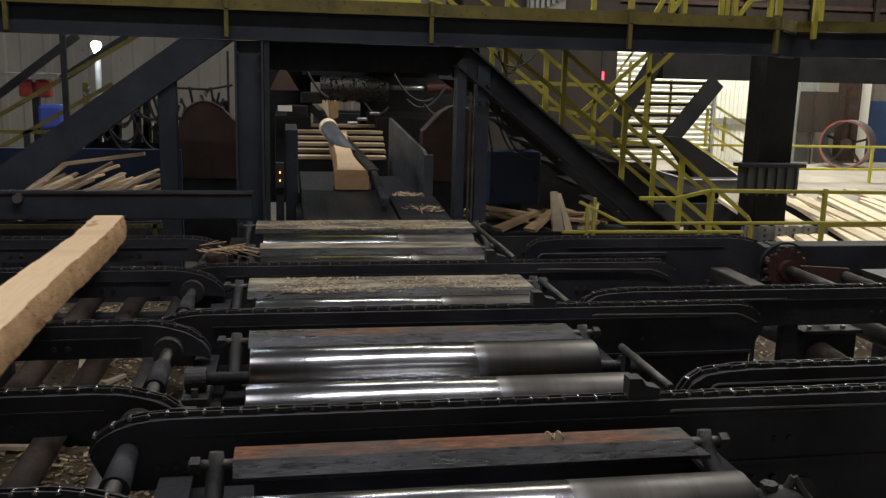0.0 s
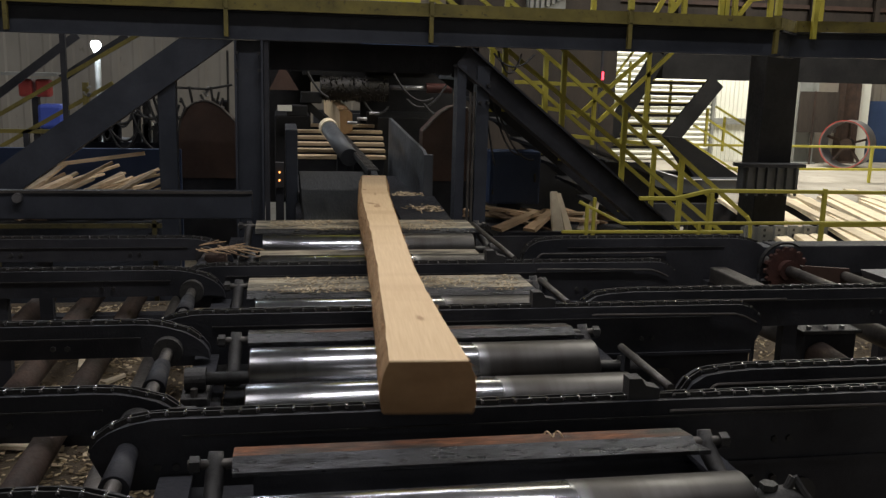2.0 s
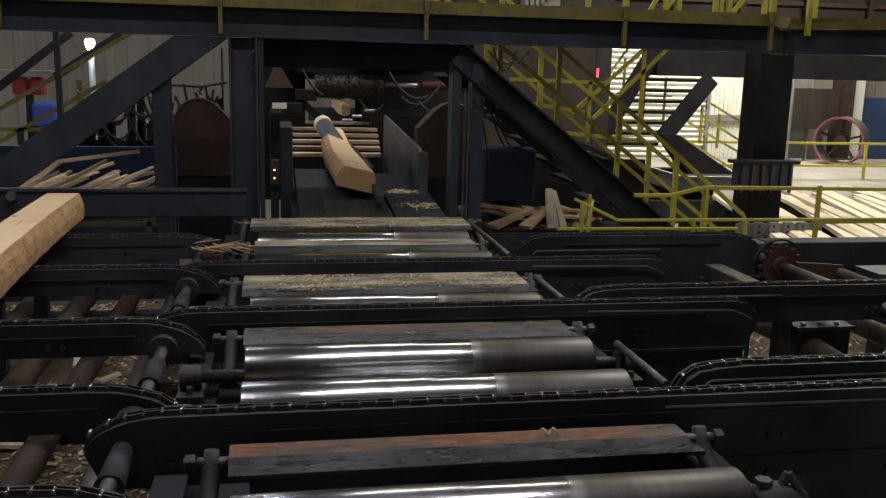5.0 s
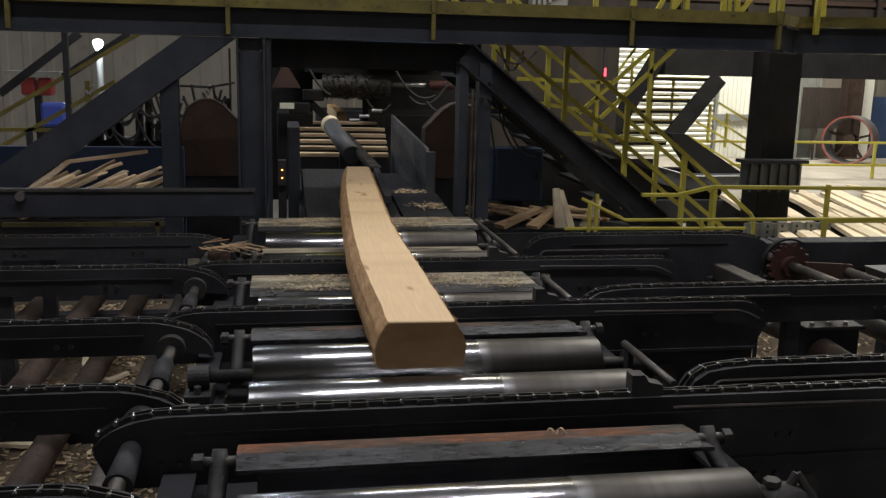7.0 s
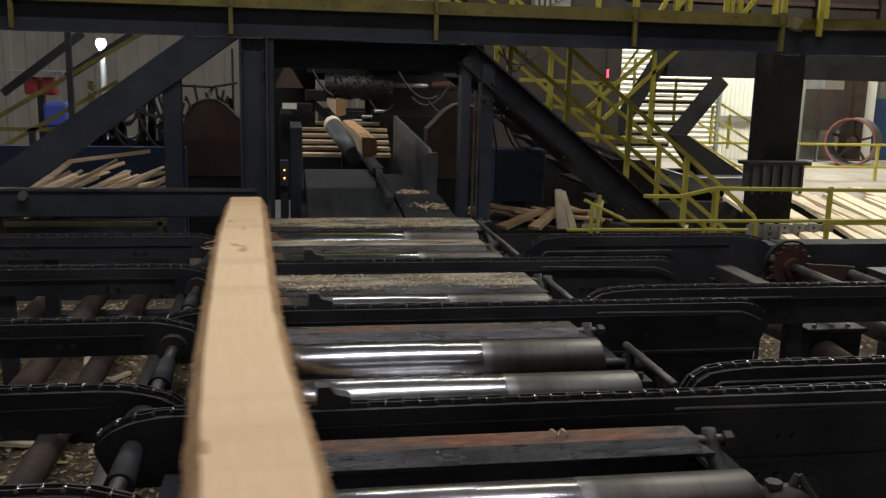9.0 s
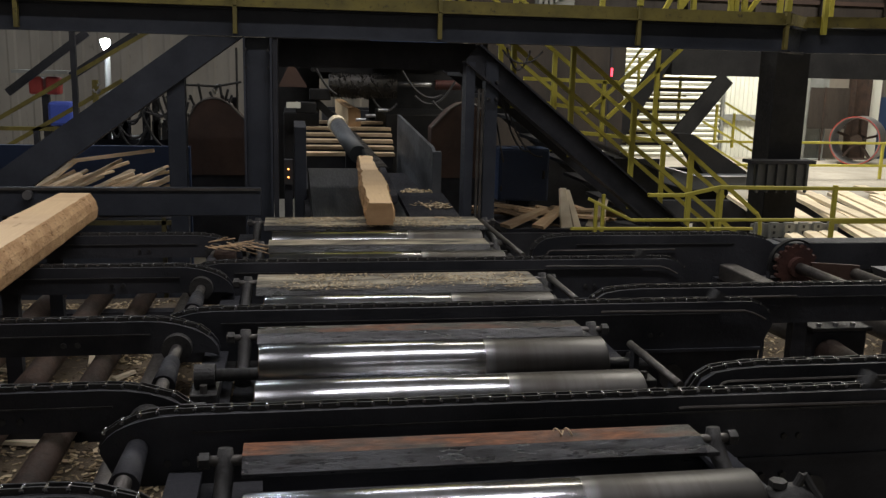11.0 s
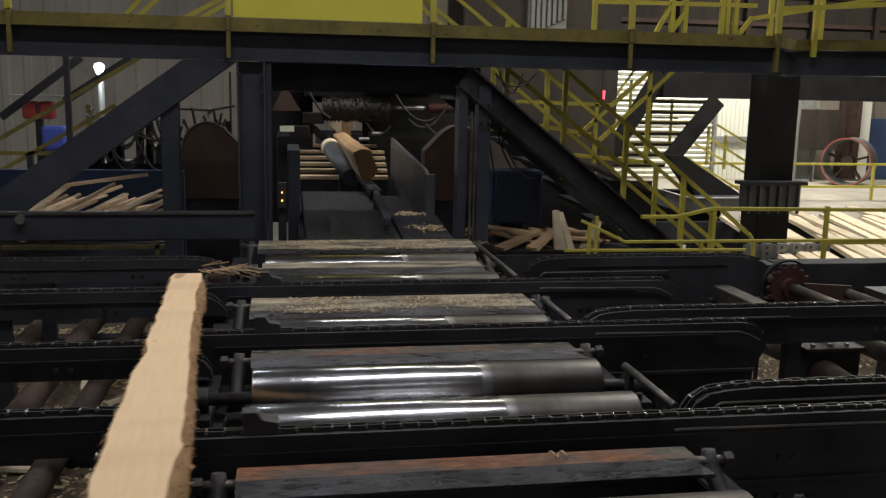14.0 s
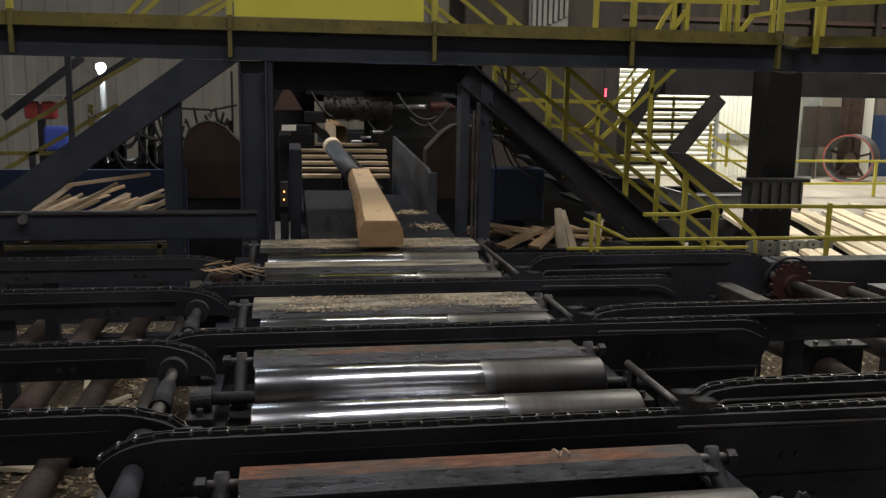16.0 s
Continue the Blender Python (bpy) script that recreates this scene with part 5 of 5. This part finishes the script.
part("trough", prism(bmesh.new(), [(4.0, 0.92), (4.26, 0.89), (5.44, 0.58), (6.40, 0.58), (6.40, 0.40), (5.3, 0.40), (4.40, 0.66), (4.0, 0.74)], "y", 11.6, 11.95), GREY_DARK, tr, "dull grey bent trough plate")
part("trough_lip", tube(bmesh.new(), [(4.0, 11.59, 0.925), (4.26, 11.59, 0.893), (5.44, 11.59, 0.583), (6.40, 11.59, 0.583)], 0.012, 6), BARE_STEEL, tr)
part("trough_leg", boxed(5.0, 5.1, 11.7, 11.8, 0, 0.44), SHADED_STEEL, tr)
part("stand", boxed(3.6, 3.7, 10.1, 10.3, 0, 0.98), SHADED_STEEL, tr)
part("stand", boxed(5.3, 5.4, 12.1, 12.2, 0, 0.12), SHADED_STEEL, tr)

# ---- far side behind the left brace ----
lamp = thing("wall_lamp", "bright white floodlight on a pole", "lamp")
part("bulb", lathe([(0.015, -0.12), (0.045, -0.07), (0.075, 0.0), (0.08, 0.04), (0.055, 0.075), (0.015, 0.085)], (-2.99, 15.9, 2.2)), LAMP_GLOW, lamp, "glaring white lamp glass")
part("pole", rodded((-2.99, 16.0, 0), (-2.99, 16.0, 2.1), 0.05, 16), GREY_COL, lamp)
pl = bpy.data.lights.new("flood_glow", "POINT")
pl.energy, pl.color, pl.shadow_soft_size = 45, (0.85, 0.93, 1.0), 0.1
new("flood_glow", pl).location = (-2.99, 15.7, 2.2)
tank = thing("blue_motor", "bright blue motor housing behind the yellow stair", "motor")
part("body", boxed(-2.98, -2.68, 12.0, 12.3, 1.12, 1.42, bevel=0.04), BRIGHT_BLUE, tank)
part("stand", boxed(-2.95, -2.7, 12.05, 12.25, 0, 1.12), DARK_STEEL, tank)
ls = thing("left_stair", "yellow steel stair beyond the slab bin", "stair")
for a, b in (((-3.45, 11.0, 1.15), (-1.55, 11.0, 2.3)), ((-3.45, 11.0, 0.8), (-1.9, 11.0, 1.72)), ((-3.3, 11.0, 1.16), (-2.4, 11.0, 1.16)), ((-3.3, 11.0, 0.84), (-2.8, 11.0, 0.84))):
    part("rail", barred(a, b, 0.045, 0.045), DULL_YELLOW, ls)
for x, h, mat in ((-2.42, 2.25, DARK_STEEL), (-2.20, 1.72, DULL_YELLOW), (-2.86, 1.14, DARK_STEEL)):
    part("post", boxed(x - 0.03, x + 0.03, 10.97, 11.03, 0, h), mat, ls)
for a, b in (((-3.2, 11.2, 1.55), (-2.3, 11.2, 2.25)), ((-2.5, 11.2, 1.75), (-1.75, 11.2, 2.25))):
    part("stringer", barred(a, b, 0.04, 0.09), DARK_STEEL, ls)
rd = thing("red_valves", "pair of red valve bodies on a rack", "valve")
for x in (-3.15, -2.95):
    part("body", boxed(x - 0.09, x + 0.08, 12.2, 12.4, 1.5, 1.72, bevel=0.03), RED_PAINT, rd)
part("rack", boxed(-3.4, -2.75, 12.1, 12.5, 1.76, 1.8), GREY_COL, rd)
part("post", boxed(-3.1, -3.02, 12.25, 12.35, 0, 1.5), DARK_STEEL, rd)
vb = thing("valve_bank", "cluster of grimy hydraulic valves and hoses behind the frame", "machine")
r = random.Random(9)
part("skid", boxed(-2.0, -0.6, 9.8, 10.4, 0, 1.15), DARK_STEEL, vb)
for k in range(30):
    x, z = r.uniform(-1.95, -0.5), r.uniform(1.2, 1.62)
    part("valve", boxed(x - 0.035, x + 0.035, 9.7, 9.8, 1.15, z, bevel=0.01), r.choice((GREASY, DARK_STEEL, DARK_STEEL)), vb)
for k in range(46):
    x, z = r.uniform(-1.95, -0.45), r.uniform(1.25, 1.72)
    part("fitting", rodded((x, 9.62, z), (x + r.uniform(-0.05, 0.05), 9.62, z + r.uniform(0.01, 0.06)), r.uniform(0.008, 0.02), 8), r.choice((BARE_STEEL, GREASY, WHITE_SHEET)), vb)
for k in range(26):
    x = r.uniform(-2.0, -0.6)
    part("hose", tube(bmesh.new(), sag((x, 9.6 - 0.01 * k / 26, r.uniform(1.3, 1.75)), (x + r.uniform(0.15, 0.45), 9.6, r.uniform(1.25, 1.7)), r.uniform(0.05, 0.3)), 0.013), BLACK, vb)
part("pipe", tube(bmesh.new(), [(-1.05, 9.6, 1.72), (-0.75, 9.6, 1.71), (-0.5, 9.6, 1.76)], 0.012), GREASY, vb)
part("pipe", rodded((-0.55, 9.7, 1.15), (-0.55, 9.7, 2.1), 0.012, 8), GREASY, vb)


# ---- timbers that travel ----
def cant(name, length, widths, wane, thick, seed, label, wavy=0.03, bow=0.0, rag=0.0):
    """A cant: two sawn faces, waney sides. Origin: underside, middle of the near end; it runs along +y."""
    r = random.Random(seed)
    ph = [r.uniform(0, 6.28) for _ in range(6)]
    n = 60
    body, secs = bmesh.new(), []
    for i in range(n + 1):
        u = i / n
        base = float(np.interp(u, [w[0] for w in widths], [w[1] for w in widths]))
        wl = base / 2 * (1 + wavy * math.sin(5 * u + ph[0]) + wavy * math.sin(13 * u + ph[1])) + 0.006 * noise.noise((u * 30, seed, 0))
        wr = base / 2 * (1 + wavy * math.sin(6 * u + ph[2]) + wavy * math.sin(11 * u + ph[3])) + 0.006 * noise.noise((u * 30, seed, 5))
        bend = 0.004 * math.sin(9 * u + ph[4]) + bow * math.sin(math.pi * u)
        wl += rag * noise.noise((u * 13, seed, 9)) + rag * max(0, noise.noise((u * 24, seed, 2)))
        wr += rag * noise.noise((u * 11, seed, 14)) + rag * max(0, noise.noise((u * 24, seed, 7)))
        secs.append((bend - wl, bend + wr, u * length))
    rings = []
    for xl, xr, y in secs:
        j = lambda s: 0.007 * noise.noise((y * 9, s, seed))
        pts = [(xl, thick), (xr, thick), (xr + wane * 0.7 + j(1), thick * 0.72), (xr + wane + j(2), thick * 0.42), (xr + wane * 0.85 + j(3), 0.012), (xr + wane * 0.6, 0),
               (xl - wane * 0.6, 0), (xl - wane * 0.85 + j(4), 0.012), (xl - wane + j(5), thick * 0.42), (xl - wane * 0.7 + j(6), thick * 0.72)]
        rings.append([body.verts.new((x, y, z)) for x, z in pts])
    for a, b in zip(rings, rings[1:]):
        for k in range(10):
            f = body.faces.new((a[k], a[(k + 1) % 10], b[(k + 1) % 10], b[k]))
            f.material_index = 0 if k in (0, 5) else 1
    for ring in (rings[0][::-1], rings[-1]):
        body.faces.new(ring).material_index = 2
    ob = part(name, body, (WOOD, BARK, SHADED_END_GRAIN))
    # shreds of bark fibre on both waney sides
    for s, col in ((0, 0), (1, 1)):
        vs, fs = [], []
        for k in range(int(length * 260)):
            xl, xr, y = secs[r.randint(0, n)]
            y += r.uniform(-0.03, 0.03)
            y = min(max(y, 0.01), length - 0.01)
            z = thick * r.uniform(0.1, 0.97)
            x = (xl - wane * 0.8) if s == 0 else (xr + wane * 0.8)
            if z > thick * 0.7:
                x += wane * 0.55 * (1 if s == 0 else -1)
            d = (-1 if s == 0 else 1) * r.uniform(0.002, 0.009) * (1 + 35 * rag)
            l, h = r.uniform(-0.025, 0.025), r.uniform(-0.012, 0.006)
            m = len(vs)
            vs += [(x, y, z), (x, y + 0.004, z + 0.003), (x + d, y + l, z + h), (x, y - 0.002, z - 0.004)]
            fs += [(m, m + 1, m + 2), (m, m + 2, m + 3), (m + 1, m + 3, m + 2)]
        me = bpy.data.meshes.new("bark_fringe")
        me.from_pydata(vs, [], fs)
        me.materials.append(BARK)
        fr = new("bark_fringe", me)
        fr.parent = ob
        tagged(fr, "frayed bark fibres", kind="stuff")
    return tagged(ob, label, "timber", "sawn cants")


cant_a = cant("cant", 3.2, ((0, 0.155), (0.6, 0.155), (1, 0.14)), 0.014, 0.125, 31, "pale sawn cant with a ragged bark edge on the outfeed chains", 0.06, rag=0.008)
cant_b = cant("cant", 4.5, ((0, 0.228), (0.12, 0.19), (0.27, 0.152), (0.45, 0.15), (0.65, 0.165), (1, 0.18)), 0.025, 0.155, 33, "pale sawn cant with waney edges sliding over the rollers", bow=-0.03)
cant_c = cant("cant", 4.55, ((0, 0.225), (0.17, 0.228), (0.3, 0.214), (0.6, 0.20), (1, 0.175)), 0.042, 0.155, 35, "wide pale sawn cant with thick waney edges", bow=-0.05)
cant_d = cant("cant", 2.95, ((0, 0.14), (0.2, 0.152), (0.38, 0.168), (0.5, 0.15), (0.65, 0.122), (1, 0.116)), 0.015, 0.135, 38, "short pale sawn cant with knots and ragged edges", rag=0.014)
cant_e = cant("cant", 3.6, ((0, 0.19), (1, 0.16)), 0.04, 0.16, 41, "rounded cant tipping from its edge onto the belt")
cant_f = cant("cant", 4.0, ((0, 0.2), (1, 0.17)), 0.03, 0.155, 43, "sawn cant standing on edge as it leaves the saw")

LUG_Y = (2.50, 3.59, 4.48)


def lug(y):
    ob = thing("chain_lug", "black steel pusher lug riding on the transfer chain", "lug", "pusher lugs", at=pose(1.05, y, 0.99))
    part("block", prism(bmesh.new(), [(-0.025, 0.0), (-0.025, 0.068), (0.015, 0.068), (0.03, 0.045), (0.075, 0.035), (0.075, 0.0)], "y", -0.025, 0.025), BLACK, ob)
    return ob


lugs = [lug(y) for y in LUG_Y]


def flat(t, x, y, rz, z=1.004):
    return (t, pose(x, y, z, 0, 0, rz))


def edge(t, y, x, tip, z):
    return (t, pose(x, y, z, 0, tip, 0))


def motions():
    walk(cant_a, [flat(0, -0.93, 1.88, 0, 1.02), flat(0.5, -1.21, 1.88, 0, 1.02), flat(1.0, -1.40, 1.88, 0, 1.02), flat(2, -1.75, 1.88, 0, 1.02), flat(6, -2.9, 1.88, 0, 1.02), flat(16, -5.6, 1.88, 0, 1.02)])
    walk(cant_b, [flat(0, 0.53, 7.12, -2.2, 1.02), flat(0.3, 0.44, 6.05, -3.3), flat(0.6, 0.41, 5.3, -3.4), flat(1, 0.41, 4.42, -3.3), flat(1.5, 0.42, 3.40, -3.3), flat(2, 0.40, 2.40, -3.6), flat(2.5, 0.36, 1.62, -4.6), flat(2.7, 0.355, 1.33, -4.7), flat(3.0, 0.33, 1.14, -4.7),
                  flat(3.2, 0.26, 1.13, -2.0), flat(3.5, 0.13, 1.18, 1.5), flat(4.0, -0.22, 1.15, 5.2, 1.01), flat(4.6, -0.78, 1.15, 4, 1.02), flat(5.4, -1.2, 1.15, 2, 1.02), flat(6.3, -1.62, 1.15, 1, 1.02), flat(11, -3.1, 1.15, 0, 1.02), flat(16, -4.5, 1.15, 0, 1.02)])
    walk(cant_c, [edge(0, 14.81, 0.721, 88, 1.295), edge(1, 13.14, 0.721, 88, 1.295), edge(2, 11.46, 0.703, 88, 1.295), edge(3, 9.78, 0.693, 88, 1.295), edge(4.0, 7.92, 0.684, 88, 1.295), edge(4.3, 7.41, 0.665, 80, 1.295), (4.8, pose(0.60, 6.9, 1.16, 0, 38, -1)), flat(5.2, 0.5, 6.4, -1.6, 1.01), flat(6.0, 0.43, 4.85, -1.6), flat(6.3, 0.42, 4.23, -1.7), flat(6.5, 0.43, 3.86, -1.9), flat(7, 0.42, 2.77, -2.0), flat(7.5, 0.405, 1.9, -2.2),
                  flat(8.0, 0.388, 1.15, -2.2), flat(8.2, 0.382, 1.10, -1.8), flat(8.5, 0.375, 1.08, -0.3), flat(9.0, -0.005, 1.06, 3.05), flat(9.2, -0.19, 1.06, 3.5, 1.01), flat(9.8, -0.62, 1.06, 3, 1.02), flat(11.3, -1.37, 1.06, 0, 1.02), flat(11.6, -1.50, 1.06, 0, 1.02), flat(12, -1.74, 1.06, 0, 1.02), flat(16, -3.0, 1.06, 0, 1.02)])
    walk(cant_d, [edge(0, 15.90, 1.750, 88, 1.225), edge(4.0, 15.90, 1.750, 88, 1.225), edge(5.6, 14.63, 0.721, 88, 1.225), edge(6.3, 13.97, 0.721, 88, 1.225), edge(7, 12.86, 0.712, 88, 1.225), edge(7.5, 11.74, 0.703, 88, 1.225), edge(8, 10.62, 0.693, 88, 1.225), edge(8.5, 9.50, 0.684, 88, 1.225), edge(9, 8.38, 0.675, 88, 1.225), edge(9.2, 7.92, 0.665, 88, 1.225), edge(9.5, 7.41, 0.647, 78, 1.225), (10.0, pose(0.60, 6.9, 1.12, 0, 38, -2)), flat(10.4, 0.56, 6.5, -2.6, 1.01), flat(11.3, 0.51, 4.75, -2.7), flat(11.6, 0.485, 4.04, -2.6), flat(12, 0.48, 3.27, -2.5), flat(12.3, 0.488, 2.66, -2.5), flat(12.5, 0.493, 2.26, -2.45),
                  flat(12.6, 0.485, 2.10, -2.7), flat(12.8, 0.478, 1.78, -2.1), flat(13.0, 0.487, 1.67, -1.5), flat(13.2, 0.226, 1.42, -2.5), flat(13.4, 0.022, 1.20, -2.4), flat(13.6, -0.068, 1.20, 0.1), flat(14, -0.29, 1.12, 2.7), flat(14.5, -0.535, 1.2, 2.7, 1.01), flat(15, -0.78, 1.2, 2.2, 1.02), flat(15.3, -0.94, 1.2, 1.8, 1.02), flat(15.8, -1.22, 1.2, 1.5, 1.02), flat(16, -1.40, 1.2, 1.5, 1.02)])
    walk(cant_e, [edge(0, 16.10, 2.100, 88, 1.275), edge(7.6, 16.10, 2.100, 88, 1.275), edge(9.2, 14.81, 0.721, 88, 1.275), edge(11.0, 11.83, 0.721, 88, 1.275), edge(11.3, 11.37, 0.721, 88, 1.275), edge(12, 10.39, 0.693, 82, 1.275), edge(12.5, 9.87, 0.675, 76, 1.275), edge(13, 9.18, 0.637, 73, 1.275), edge(13.5, 8.62, 0.628, 72, 1.275), edge(14, 8.01, 0.628, 70, 1.275), edge(14.5, 7.45, 0.628, 66, 1.275), (15, pose(0.64, 7.0, 1.18, 0, 52, 0)), (15.3, pose(0.62, 6.6, 1.11, 0, 40, -1)), (15.6, pose(0.60, 6.1, 1.05, 0, 24, -2)), flat(16, 0.56, 5.43, -2.5, 1.005)])
    walk(cant_f, [edge(0, 16.30, 2.450, 88, 1.27), edge(12.4, 16.30, 2.450, 88, 1.27), edge(14.4, 15.28, 0.740, 88, 1.27), edge(15, 14.91, 0.721, 88, 1.27), edge(16, 13.51, 0.712, 88, 1.27)])
    down = ((0, 0), (1.6, 0), (1.8, 1), (3.1, 1), (3.35, 0), (6.7, 0), (6.9, 1), (8.5, 1), (8.8, 0), (12.1, 0), (12.4, 1), (13.5, 1), (13.8, 0), (16, 0))
    for ob, y, tilt, drop in ((skid_a, 2.262, -7, 0), (skid_b, 3.355, -7, 0), (skid_c, 5.10, 0, -0.045)):
        walk(ob, [(t, Matrix.Translation((0, y, 0.983 + drop * k)) @ pose(0, 0, 0, tilt * k) @ Matrix.Translation((0, -y, -0.983))) for t, k in down])
    for ob, y in zip(rollers, ROLLS):
        walk(ob, [(k / 30, pose(0, y, 1.0 - RR, 46.0 * k)) for k in range(481)])
    for ob, y in zip(lugs, LUG_Y):
        rows = [(0, pose(1.05, y, 0.99))]
        for t0, path in ((2.6, ((0, 1.0), (0.5, 0.6), (0.9, 0.33), (1.4, -0.02), (1.7, -0.3))), (8.0, ((0, 0.88), (0.5, 0.5), (1.0, 0.10), (1.2, -0.05), (1.5, -0.3))), (12.6, ((0, 0.95), (0.4, 0.62), (0.7, 0.38), (1.0, 0.16), (1.4, -0.10), (1.7, -0.3)))):
            rows += [(t0 - 0.4, pose(1.05, y, 0.99))]
            rows += [(t0 + dt, pose(x, y, 0.99)) for dt, x in path]
            t1 = t0 + path[-1][0]
            rows += [(t1 + 0.2, pose(-0.42, y, 0.86, 0, -50)), (t1 + 0.35, pose(-0.44, y, 0.80, 0, -120)), (t1 + 0.5, pose(-0.3, y, 0.77, 0, -180)), (t1 + 1.2, pose(1.7, y, 0.77, 0, -180)), (t1 + 1.4, pose(1.9, y, 0.82, 0, -250)), (t1 + 1.5, pose(1.8, y, 0.97, 0, -330)), (t1 + 1.7, pose(1.4, y, 0.99, 0, -360))]
            if t1 + 2.1 < 16:
                rows += [(t1 + 2.0, pose(1.05, y, 0.99, 0, -360))]
        if rows[-1][0] < 16:
            rows += [(16.0, pose(1.2, y, 0.99, 0, -360))]
        walk(ob, [r for r in rows if r[0] <= 16])


motions()
